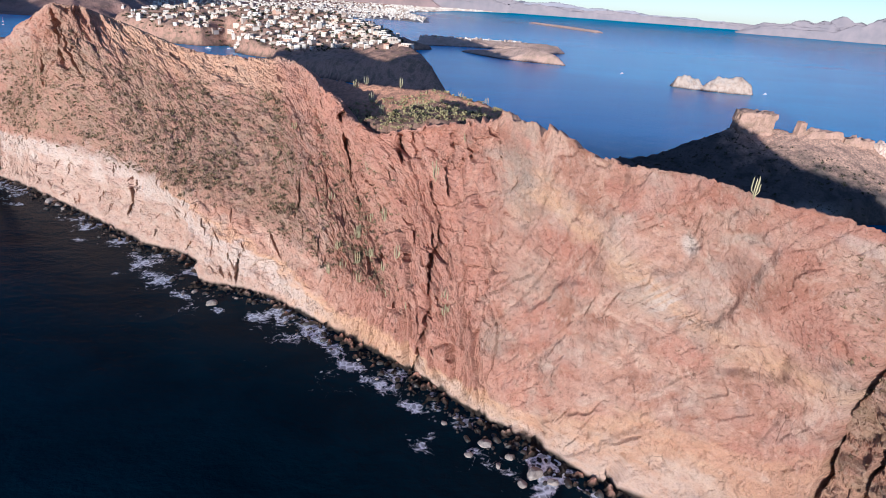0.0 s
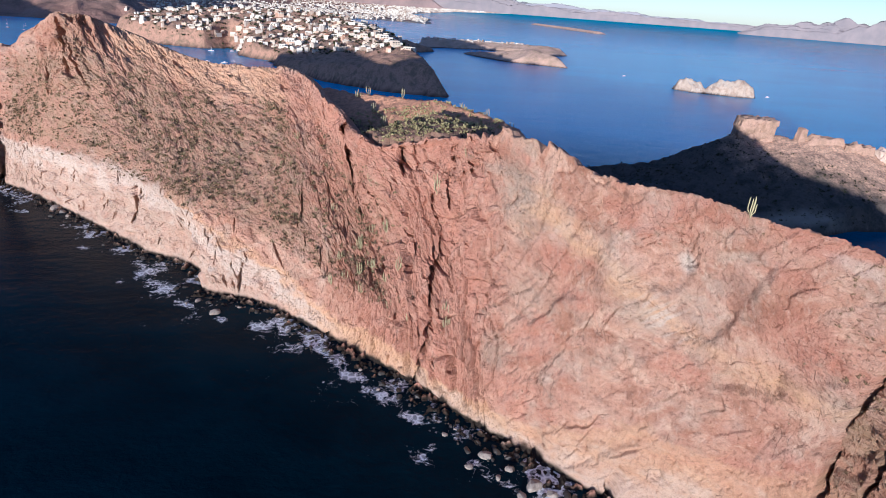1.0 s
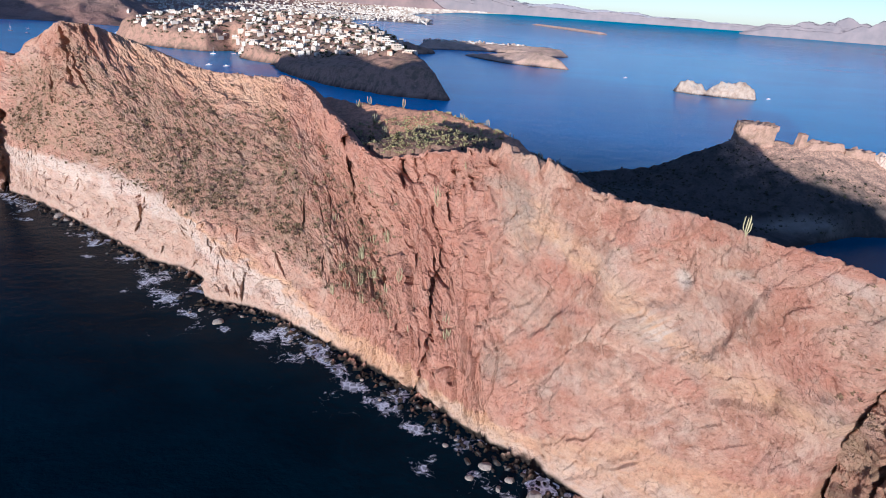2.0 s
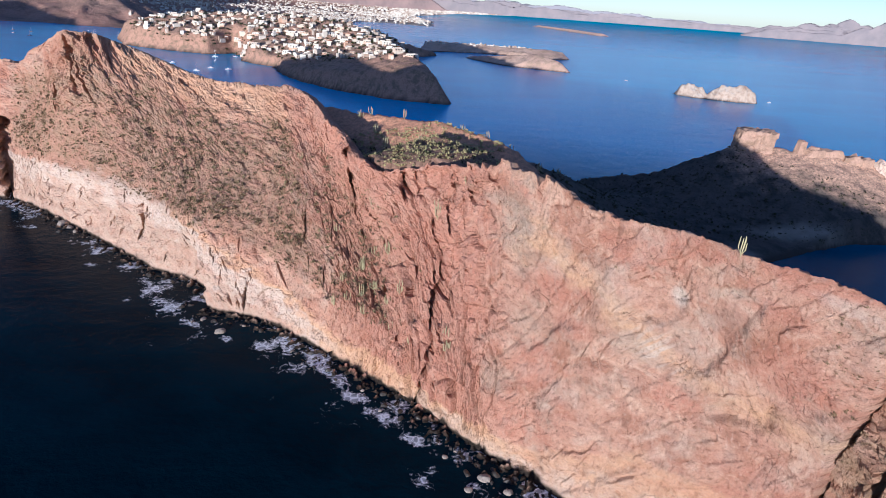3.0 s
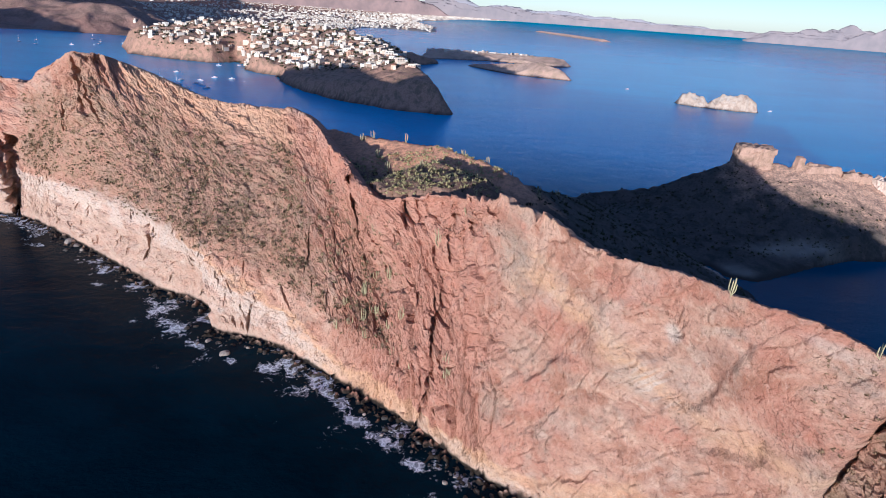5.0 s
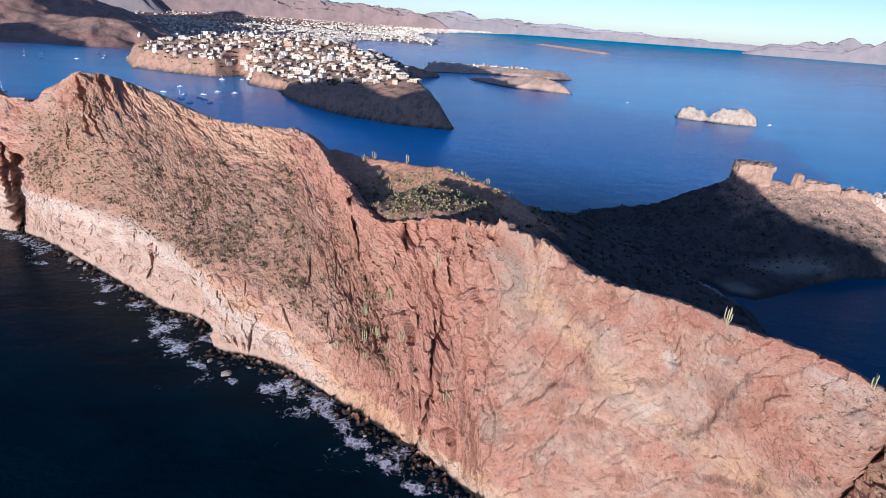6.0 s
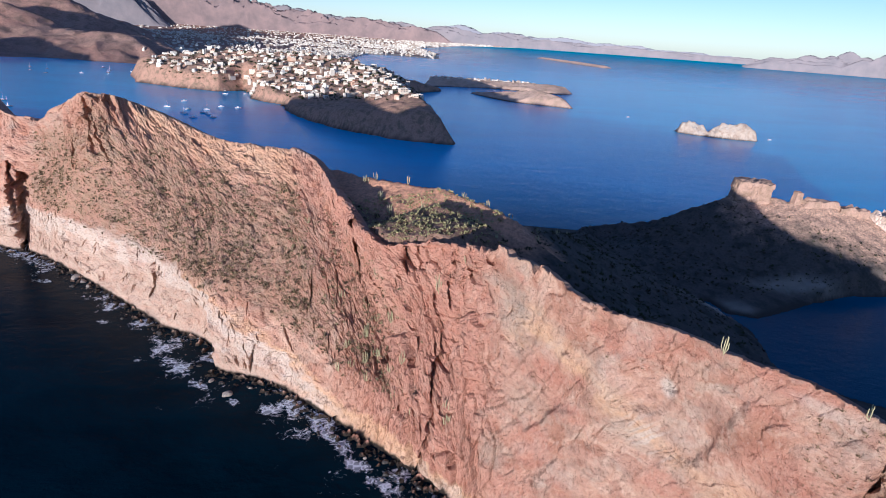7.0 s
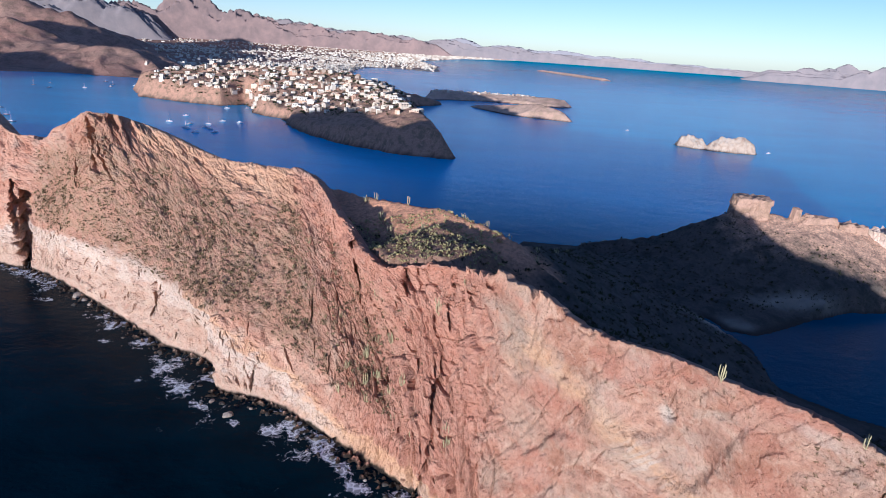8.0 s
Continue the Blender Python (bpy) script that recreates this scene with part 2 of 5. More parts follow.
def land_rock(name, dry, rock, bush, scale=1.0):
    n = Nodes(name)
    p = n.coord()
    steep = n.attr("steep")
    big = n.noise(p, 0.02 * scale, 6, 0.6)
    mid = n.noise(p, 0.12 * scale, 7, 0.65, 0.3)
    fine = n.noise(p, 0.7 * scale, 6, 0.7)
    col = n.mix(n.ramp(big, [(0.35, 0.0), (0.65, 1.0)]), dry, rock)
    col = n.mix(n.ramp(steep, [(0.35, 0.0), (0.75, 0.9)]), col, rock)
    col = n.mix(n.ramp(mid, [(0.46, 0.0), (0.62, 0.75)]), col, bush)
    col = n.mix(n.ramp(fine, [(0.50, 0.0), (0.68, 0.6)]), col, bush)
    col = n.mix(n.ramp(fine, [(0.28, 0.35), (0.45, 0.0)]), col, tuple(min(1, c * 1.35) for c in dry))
    # the tan mask paints the promontory's sunlit tone
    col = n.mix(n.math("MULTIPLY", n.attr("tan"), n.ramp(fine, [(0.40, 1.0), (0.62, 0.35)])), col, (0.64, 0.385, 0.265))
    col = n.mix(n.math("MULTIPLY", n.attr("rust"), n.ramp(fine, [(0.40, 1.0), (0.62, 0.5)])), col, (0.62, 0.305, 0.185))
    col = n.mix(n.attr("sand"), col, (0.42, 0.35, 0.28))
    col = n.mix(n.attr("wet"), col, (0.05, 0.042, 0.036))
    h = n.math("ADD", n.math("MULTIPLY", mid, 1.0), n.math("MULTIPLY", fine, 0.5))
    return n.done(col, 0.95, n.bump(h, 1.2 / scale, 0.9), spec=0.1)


def sea_water():
    n = Nodes("sea water")
    p = n.coord()
    swell = n.noise(n.map(p, (1, 1.6, 1), (0, 0, radians(25))), 0.035, 4, 0.55, 0.4)
    chop = n.noise(n.map(p, (1, 1.5, 1), (0, 0, radians(-15))), 0.25, 6, 0.65)
    ripple = n.noise(p, 1.1, 5, 0.6)
    h = n.math("ADD", n.math("MULTIPLY", swell, 3.0), n.math("ADD", n.math("MULTIPLY", chop, 1.1), n.math("MULTIPLY", ripple, 0.3)))
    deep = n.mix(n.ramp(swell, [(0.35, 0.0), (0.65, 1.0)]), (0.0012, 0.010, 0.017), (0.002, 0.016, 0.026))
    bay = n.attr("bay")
    # bay blends to a brighter blue, held back where the cove's shade is painted
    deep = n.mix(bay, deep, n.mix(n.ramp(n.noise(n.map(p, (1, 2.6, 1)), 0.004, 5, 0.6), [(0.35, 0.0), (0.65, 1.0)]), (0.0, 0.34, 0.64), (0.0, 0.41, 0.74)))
    surf = n.attr("surf")
    lace = n.noise(n.map(p, (1, 1.2, 1)), 0.32, 8, 0.72, 1.2)
    cells = n.node("ShaderNodeTexVoronoi", feature="DISTANCE_TO_EDGE")
    n.put(n.mix(0.25, p, n.noise(p, 0.5, 3), "ADD"), cells.inputs["Vector"])
    cells.inputs["Scale"].default_value = 0.55
    web = n.ramp(cells.outputs["Distance"], [(0.02, 1.0), (0.22, 0.0)])
    foam = n.math("MULTIPLY", n.ramp(n.math("ADD", n.math("MULTIPLY", lace, 1.0), n.math("MULTIPLY", surf, 0.42)), [(0.70, 0.0), (0.80, 1.0)]),
                  n.math("ADD", n.math("MULTIPLY", web, 0.6), 0.4))
    foam = n.math("MULTIPLY", foam, n.ramp(surf, [(0.02, 0.0), (0.15, 1.0)]))
    col = n.mix(foam, deep, (0.93, 0.94, 0.94))
    rough = n.mix(foam, (0.16, 0.16, 0.16), (0.9, 0.9, 0.9))
    n.bsdf.inputs["IOR"].default_value = 1.333
    return n.done(col, rough, n.bump(h, 0.4, 0.5), spec=n.ramp(bay, [(0.0, 0.04), (1.0, 0.11)]))


def plain(name, colour, rough=0.8, vary=0.25, scale=1.0, spec=0.3, metal=0.0, random_to=None):
    n = Nodes(name)
    p = n.coord()
    a = n.noise(p, 3.0 * scale, 5, 0.65)
    b = n.noise(p, 0.4 * scale, 3, 0.5)
    dark = tuple(c * (1 - vary) for c in colour)
    col = n.mix(n.ramp(a, [(0.35, 0.0), (0.7, 1.0)]), dark, colour)
    col = n.mix(n.ramp(b, [(0.4, 0.0), (0.75, 0.5)]), col, tuple(c * (1 - 0.6 * vary) for c in colour))
    if random_to:
        r = n.node("ShaderNodeObjectInfo").outputs["Random"]
        col = n.mix(n.ramp(r, [(0.0, 0.0), (0.55, 0.05), (0.75, 0.45), (1.0, 1.0)]), col, random_to)
    return n.done(col, rough, n.bump(a, 0.05 / scale, 0.5), metal, spec)


CLIFF = cliff_rock()
# Painted darker than the sunlit land, to put the slope's shade into its colour.
BACKLAND = land_rock("dry scrub land with shade in its colour", (0.098, 0.08, 0.07), (0.10, 0.08, 0.07), (0.04, 0.041, 0.036), 1.0)
HEADLAND = land_rock("dry town headland", (0.43, 0.255, 0.18), (0.42, 0.23, 0.16), (0.15, 0.115, 0.075), 0.9)
PLAIN = land_rock("dry coastal plain", (0.38, 0.235, 0.18), (0.38, 0.20, 0.15), (0.18, 0.12, 0.09), 0.2)
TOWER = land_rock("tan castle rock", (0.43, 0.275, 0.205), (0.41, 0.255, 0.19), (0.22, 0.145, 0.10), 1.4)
ISLAND = land_rock("pale island rock", (0.60, 0.41, 0.31), (0.54, 0.34, 0.25), (0.34, 0.23, 0.16), 0.5)
PALEWALL = land_rock("pale bare rock wall", (0.66, 0.52, 0.43), (0.62, 0.46, 0.37), (0.40, 0.28, 0.21), 1.2)
GUANO = land_rock("white-stained islet rock", (0.66, 0.61, 0.55), (0.46, 0.35, 0.27), (0.26, 0.165, 0.12), 1.3)
WATER = sea_water()
BUSH = plain("dry grey-brown scrub", (0.33, 0.215, 0.13), 0.95, 0.5, 1.0, 0.05)
PLATEAU = plain("yellow-olive plateau scrub", (0.46, 0.38, 0.19), 0.95, 0.4, 1.0, 0.05)
GREEN = plain("olive desert scrub", (0.33, 0.25, 0.14), 0.95, 0.5, 1.0, 0.05)
# Darker copy of the scrub colour: shade painted into the slope's shrubs.
SHADEBUSH = plain("dense slope scrub with painted shade", (0.075, 0.066, 0.046), 0.95, 0.5, 1.0, 0.05)
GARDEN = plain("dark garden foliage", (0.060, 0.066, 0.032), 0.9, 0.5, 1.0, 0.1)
TWIG = plain("dark bare twigs", (0.20, 0.14, 0.09), 0.95, 0.5, 1.0, 0.05)
CACTUS = plain("yellow-green cactus skin", (0.43, 0.37, 0.21), 0.8, 0.35, 2.0, 0.2)
WETROCK = plain("dark wet shore rock", (0.055, 0.045, 0.038), 0.55, 0.5, 1.5, 0.5)
PALEROCK = plain("pale fallen boulder", (0.34, 0.28, 0.24), 0.9, 0.4, 1.5, 0.2)

# ---------------------------------------------------------------- the cliff
# Stations along the cliff from its far end to its near end: foot, top of the pale bluff, middle of the face, crest.
FOOT = [(-340, 335), (-258, 287), (-232, 280), (-205, 266), (-157, 235), (-122, 211), (-88, 184), (-64, 177), (-38, 160), (-20, 147), (-5, 136.5),
        (6, 126), (14, 119), (25, 111.5), (36, 102.5), (50, 94), (64, 84), (74, 77), (89, 63), (112, 46), (156, 27)]
BLUFF = [(-342, 345, 26), (-259, 292, 26), (-229, 283, 28), (-203, 271, 27), (-152, 239, 29), (-119, 215, 29), (-92, 195, 29), (-62, 183, 24), (-34, 163, 19), (-19, 151, 18),
         (-7, 137, 17), (5, 127, 17), (13, 120, 14), (24.5, 112.7, 12), (37.5, 104, 26), (51, 97.5, 32), (64.5, 87.5, 33), (73, 82, 37), (87, 70, 31), (107, 56, 18), (150, 38, 8)]
MIDDLE = [(-342, 362, 45), (-262, 305, 48), (-224, 291, 48), (-197, 279, 56), (-156, 262, 52), (-129, 252, 50), (-93, 222, 45), (-66, 213, 46), (-46, 189, 41), (-26, 174, 35),
          (-12, 158, 45), (-2, 149, 46), (16, 125, 40), (27, 115, 47), (35.3, 108.5, 52), (51, 98.5, 46), (60, 93.5, 53), (69.5, 87, 51), (86, 74, 47), (106, 61, 28), (150, 44, 13)]
CREST = [(-350, 400, 78), (-266, 322, 69), (-240, 312, 70), (-193, 292, 86), (-176, 300, 82.5), (-155, 298, 76), (-122, 277, 71), (-90, 264, 71), (-66, 244, 73), (-42, 196, 68),
         (-25, 170, 62.5), (-6, 160, 67.5), (12, 134.5, 76), (23, 123, 74.5), (34, 112.5, 72), (46, 103.8, 73), (58, 97.5, 70.8), (70, 89.5, 70), (85, 80, 64), (105, 69, 50), (150, 52, 38)]


def cliff_lines():
    foot = np.array([(x, y, 0.0) for x, y in FOOT])
    crest = np.array(CREST, float)
    along = np.gradient(foot[:, :2], axis=0)
    out = np.stack([along[:, 1], -along[:, 0]], 1)
    out /= np.linalg.norm(out, axis=1)[:, None]
    out3 = np.c_[out, np.zeros(len(out))]
    deep = foot + out3 * 14 + (0, 0, -5)
    reef = foot + out3 * 6 + (0, 0, -0.9)
    back = crest - out3 * 5 - (0, 0, 1.8)
    under = crest - out3 * 16 - (0, 0, 16)
    return [deep, reef, foot, np.array(BLUFF, float), np.array(MIDDLE, float), crest, back, under]


def build_cliff():
    lines = cliff_lines()
    mean = (lines[2] + lines[5]) / 2
    fine = np.linspace(0, len(FOOT) - 1, 4000)
    walkline = catmull(mean, fine)
    far = np.r_[0, np.cumsum(np.linalg.norm(np.diff(walkline, axis=0), axis=1))]
    length = far[-1]
    # columns: close together where the face is in view
    dense = np.where((fine > 0.9) & (fine < 18.3), 1.0, 0.15)
    dense = dense * np.where(fine > 7, 1.8, 1.0)
    run = np.r_[0, np.cumsum(np.diff(far) * (dense[1:] + dense[:-1]) / 2)]
    nu = 1850
    t = np.interp(np.linspace(0, run[-1], nu), run, fine)
    u = np.interp(t, fine, far)
    # rows
    v = np.concatenate([np.linspace(0, 1, 6)[:-1], np.linspace(1, 2, 20)[:-1], np.linspace(2, 3, 95)[:-1], np.linspace(3, 4, 105)[:-1], np.linspace(4, 5, 110)[:-1],
                        np.linspace(5, 6, 16)[:-1], np.linspace(6, 7, 6)])
    rows = np.stack([catmull(l, t) for l in lines], 1)                    # nu, 8, 3
    lo = np.clip(np.floor(v).astype(int), 0, 6)
    s = v - lo
    straight = rows[:, lo] * (1 - s)[None, :, None] + rows[:, lo + 1] * s[None, :, None]
    curved = np.stack([catmull(rows[:, :, k].T, v) for k in range(3)], -1).transpose(1, 0, 2)
    bend = np.where((v > 2) & (v < 5), 0.45, 0.0)[None, :, None]
    P = straight * (1 - bend) + curved * bend
    T, V = np.meshgrid(t, v, indexing="ij")
    U = np.repeat(u[:, None], len(v), 1)
    du, dv = np.gradient(P, axis=0), np.gradient(P, axis=1)
    N = np.cross(dv, du)
    N /= np.maximum(np.linalg.norm(N, axis=-1), 1e-9)[..., None]
    N *= np.sign(-(N[..., 0] * 0.54 + N[..., 1] * 0.84) + 1e-9)[..., None] * np.ones(3)
    Z = P[..., 2].copy()
    face = step(2.0, 2.25, V) * (1 - step(4.93, 5.05, V))
    # places with their own kind of rock
    slope = step(2.85, 3.15, V) * (1 - step(4.85, 5.0, V))
    scrubby = slope * (1 - step(7.0, 8.4, T + 0.25 * (V - 3.5))) * step(1.2, 2.4, T) * (1 - 0.9 * step(4.3, 4.7, V + 0.1 * np.sin(5 * T)))
    scrubby = scrubby * (1 - 0.85 * np.exp(-((T - 3.2) / 0.45) ** 2) * step(3.7, 4.2, V))
    gully = np.exp(-((T - 8.9) / 0.7) ** 2) * step(2.9, 3.3, V) * (1 - step(4.3, 4.8, V)) * 0.45
    knoll = np.exp(-((T - 3.2) / 0.45) ** 2) * step(3.6, 4.1, V) * 0.8
    ribs = step(7.6, 9.0, T) * (1 - step(11.5, 12.4, T))
    fins = step(8.5, 9.4, T) * (1 - step(11.5, 12.4, T))
    slab = step(11.8, 12.6, T)
    # relief
    run_up = np.concatenate([np.zeros((nu, 1)), np.cumsum(np.linalg.norm(np.diff(P, axis=1), axis=-1), axis=1)], 1)
    S = run_up - run_up[:, [int(np.argmin(np.abs(v - 2)))]]                # metres up the face from its foot
    wx, wz = U + 0.9 * fbm(U / 7, S / 7, 3.3, 3), S + 0.9 * fbm(U / 7, S / 7, 6.6, 3)

    rock = face * (1 - 0.8 * scrubby)
    across, along = (wx - wz) / math.sqrt(2), (wx + wz) / math.sqrt(2)
    f1, e1 = facets((wx + 0.1 * wz) / 7.0, wz / 14, 1)
    f2, e2 = facets((wx + 0.1 * wz) / 2.8, wz / 4.5, 2)
    s1, g1 = facets(across / 8, along / 17, 3, 1.3, 1.0)
    s2, g2 = facets(across / 3.0, along / 5.5, 4, 1.2, 0.75)
    b1, h1 = facets(wx / 9, wz / 7, 5, 1.2, 0.8)
    b2, h2 = facets(wx / 3.0, wz / 2.6, 6)
    m1, c1 = facets(wx / 1.25, wz / 1.4, 7)
    hard = face * (1 - slab) * (1 - fins) * (1 - 0.8 * scrubby)
    D = 2.2 * fbm(U / 34, Z / 60, 0.5, 2) * face
    D += fins * face * (3.4 * f1 + 1.5 * f2 - 0.9 * np.exp(-(e1 / 0.05) ** 2))
    D += slab * face * (1.9 * s1 + 0.9 * s2)
    D += hard * (2.2 * b1 + 0.8 * b2)
    D += rock * (0.34 * m1 + 0.30 * fbm(U / 2.6, S / 2.4, 8.0, 3, 0.6)) * (1 + 0.4 * ribs)
    D += scrubby * face * (1.1 * fbm(U / 9, S / 11, 3.0, 3) + 0.45 * fbm(U / 2.2, S / 2.2, 3.0, 3)) + knoll * face * (2.4 * b1 + 1.5 * b2 + 0.5 * m1)
    near_corner = np.interp(V, [2.4, 2.9, 3.42, 4.06, 4.45, 5.0], [16.75, 16.95, 17.18, 17.43, 17.54, 17.8])
    corner = step(0.0, 0.05, T - near_corner) * face
    D += corner * (2.6 * b1 + 1.8 * b2 + 0.8 * m1 - 1.8)
    # joints: long cracks that run up the face, slanted off the sun to look dark from the camera
    slant = np.zeros(D.shape + (2,))

    def joint(t0, v0, t1, v1, width, depth, wob=0.6, turn=-14.0):
        reach = (4 * width + 3 * wob) / length * (len(FOOT) - 1) * 2.5 + 0.05
        i0, i1 = np.searchsorted(t, (min(t0, t1) - reach, max(t0, t1) + reach))
        j0, j1 = np.searchsorted(v, (min(v0, v1) - 0.05, max(v0, v1) + 0.05))
        if i1 <= i0 or j1 <= j0:
            return
        vv, zz = v[j0:j1], Z[(i0 + i1) // 2, j0:j1]
        uc = np.interp(t0 + (t1 - t0) * (vv - v0) / (v1 - v0), fine, far) + wob * fbm(zz / 4.0, t0 * 3.7, 0.3, 3)
        on = step(min(v0, v1) - 0.04, min(v0, v1) + 0.05, vv) * (1 - step(max(v0, v1) - 0.05, max(v0, v1) + 0.04, vv))
        w = width * (0.55 + 0.9 * np.abs(perlin(zz / 3.0, t0 * 5.0, 1.0))) * (0.45 + 0.55 * np.sin(np.pi * np.clip((vv - min(v0, v1)) / abs(v1 - v0), 0, 1)))
        cut = depth * on * np.exp(-((U[i0:i1, j0:j1] - uc) / np.maximum(w, 0.05)) ** 4)
        way = np.array([math.sin(radians(turn)), math.cos(radians(turn))])
        was = slant[i0:i1, j0:j1]
        slant[i0:i1, j0:j1] = np.where((cut > np.linalg.norm(was, axis=-1))[..., None], cut[..., None] * way, was)

    for j in ((9.95, 1.98, 10.25, 2.76, 0.8, 5.0, 0.3), (10.22, 2.70, 10.57, 3.38, 0.75, 5.0, 0.3), (10.52, 3.30, 10.80, 3.72, 1.35, 6.5, 0.3), (10.74, 3.62, 10.98, 4.0, 0.7, 4.5, 0.3), (9.93, 1.98, 10.02, 2.3, 1.3, 4.0, 0.4),
              (9.0, 4.0, 9.07, 4.55, 0.9, 5.0, 0.5), (9.04, 4.45, 9.5, 5.04, 1.7, 7.0, 0.5), (8.92, 4.15, 9.2, 4.8, 0.5, 3.0, 0.6), (10.40, 4.5, 10.53, 5.03, 1.5, 5.0, 0.4), (7.42, 3.3, 7.64, 3.95, 0.75, 4.0, 0.4),
              (10.82, 4.1, 10.88, 4.3, 0.5, 2.5, 0.3), (11.12, 4.1, 11.24, 4.65, 0.5, 3.0, 0.4), (11.15, 4.5, 11.3, 4.9, 0.6, 3.0, 0.4), (11.45, 4.6, 11.55, 5.02, 0.9, 3.5, 0.4), (14.05, 4.62, 14.16, 5.03, 0.4, 2.5, 0.2),
              (11.68, 3.62, 12.13, 3.98, 0.5, 2.2, 0.5), (12.1, 3.95, 12.5, 4.05, 0.5, 2.0, 0.3), (11.74, 3.22, 12.03, 3.63, 0.4, 2.0, 0.5), (12.0, 3.6, 12.45, 3.91, 0.55, 2.4, 0.4), (12.4, 3.88, 12.68, 4.02, 0.6, 2.4, 0.3),
              (12.62, 4.0, 13.2, 4.32, 0.28, 1.4, 0.4), (13.15, 4.3, 13.47, 4.5, 0.28, 1.4, 0.3), (12.1, 4.13, 12.76, 4.47, 0.25, 1.0, 0.6), (12.7, 4.44, 13.04, 4.72, 0.3, 1.3, 0.4), (11.8, 3.0, 11.95, 3.35, 0.3, 1.5, 0.5),
              (15.6, 4.3, 15.72, 4.42, 0.35, 1.6, 0.3), (15.35, 4.02, 15.55, 4.12, 0.3, 1.4, 0.3), (14.8, 2.9, 15.1, 3.05, 0.4, 1.6, 0.5), (16.3, 4.52, 16.6, 4.62, 0.35, 1.5, 0.3), (15.9, 2.7, 16.1, 2.95, 0.3, 1.4, 0.3),
              (4.66, 2.35, 4.74, 2.85, 1.5, 4.0, 0.8), (6.64, 2.12, 6.70, 2.45, 0.8, 3.0, 0.3), (8.06, 1.95, 8.12, 2.14, 1.2, 3.5, 0.2), (13.1, 1.98, 13.2, 2.3, 1.8, 3.0, 0.4), (14.45, 1.98, 14.5, 2.33, 1.8, 3.0, 0.4),
              (7.1, 2.95, 7.28, 2.72, 0.7, 2.5, 0.4), (7.75, 3.0, 7.85, 3.35, 0.5, 2.5, 0.5), (8.1, 3.55, 8.3, 4.15, 0.45, 2.5, 0.6), (8.3, 2.8, 8.4, 3.2, 0.6, 2.5, 0.5), (8.75, 3.0, 8.85, 3.45, 0.5, 2.5, 0.5),
              (9.45, 2.75, 9.55, 3.1, 0.45, 2.5, 0.5), (10.0, 3.6, 10.1, 3.95, 0.4, 2.5, 0.5), (3.3, 4.15, 2.95, 4.97, 2.0, 5.0, 1.2), (3.55, 4.1, 3.2, 4.6, 1.0, 3.5, 1.0), (3.0, 3.8, 2.8, 4.3, 0.8, 3.0, 1.0)):
        joint(*j)
    joint(1.92, 1.98, 1.62, 3.7, 5.5, 16.0, 2.0, -36.0)
    joint(1.55, 2.6, 1.3, 3.9, 2.5, 8.0, 2.0, -36.0)
    for j in ((16.88, 2.5, 17.0, 2.95, 1.1, 5.0, 0.5), (16.97, 2.9, 17.24, 3.45, 1.3, 6.0, 0.5), (17.2, 3.4, 17.48, 4.08, 1.2, 6.0, 0.5), (17.44, 4.0, 17.62, 4.6, 0.9, 4.5, 0.4), (17.3, 2.6, 17.6, 3.5, 0.8, 4.0, 0.6), (17.7, 3.2, 17.9, 4.2, 0.7, 3.0, 0.6)):
        joint(*j, 62.0)
    for n in range(22):
        a, b = 11.8 + 5.0 * rng.random(), 2.2 + 2.6 * rng.random()
        long = 0.05 + 0.16 * rng.random()
        joint(a, b, a + 1.1 * long + 0.05 * rng.normal(), b + long, 0.14 + 0.14 * rng.random(), 0.4 + 0.6 * rng.random(), 0.4, 10.0)
    for n in range(95):
        a, b = 7.2 + 4.8 * rng.random(), 2.5 + 2.3 * rng.random()
        joint(a, b, a + 0.06 * rng.normal(), b + 0.08 + 0.2 * rng.random(), 0.2 + 0.3 * rng.random(), 1.0 + 1.6 * rng.random(), 0.5)
    for n in range(70):
        a, b = 2.2 + 4.6 * rng.random(), 2.1 + 0.8 * rng.random()
        joint(a, b, a + 0.05 * rng.normal(), b + 0.06 + 0.12 * rng.random(), 0.3 + 0.35 * rng.random(), 1.0 + 1.0 * rng.random(), 0.5)
    P = P + N * D[..., None]
    P[..., :2] += slant
    notch = 8.0 * step(4.9, 5.6, T) * (1 - step(5.93, 6.0, T)) * (1 - step(2.35, 3.0, V))
    P[..., 0] += 0.54 * notch
    P[..., 1] += 0.84 * notch
    # reef and crest
    low = (1 - step(1.9, 2.1, V)) * step(0.1, 0.9, V)
    P[..., 2] += low * (2.1 * fbm(P[..., 0] / 2.4, P[..., 1] / 2.4, 0.1, 4) + 0.15)
    top = step(4.8, 5.0, V) * (1 - step(5.6, 6.4, V))
    c1, _ = facets(U / 6.0, np.full_like(U, 0.3), 9, 1.4)
    c2, _ = facets(U / 1.9, np.full_like(U, 0.3), 8, 1.2)
    craggy = step(8.3, 9.2, T) * (1 - step(13.2, 14.2, T)) * (1 - 0.85 * np.exp(-((T - 10.35) / 0.75) ** 4))
    P[..., 2] += top * ((0.3 + 1.9 * craggy) * c1 + (0.5 + 0.7 * craggy) * c2 + 0.4 * fbm(U / 1.3, 1.0, V, 2))
    for at, wide, high in ((11.78, 1.2, -2.5), (12.0, 2.6, 1.2), (12.72, 0.9, -2.4), (12.9, 1.0, 0.8), (7.6, 4.0, 1.2), (2.1, 6.0, -4.5), (2.85, 7, 1.5)):
        P[..., 2] += top * high * np.exp(-((U - np.interp(at, fine, far)) / wide) ** 2)
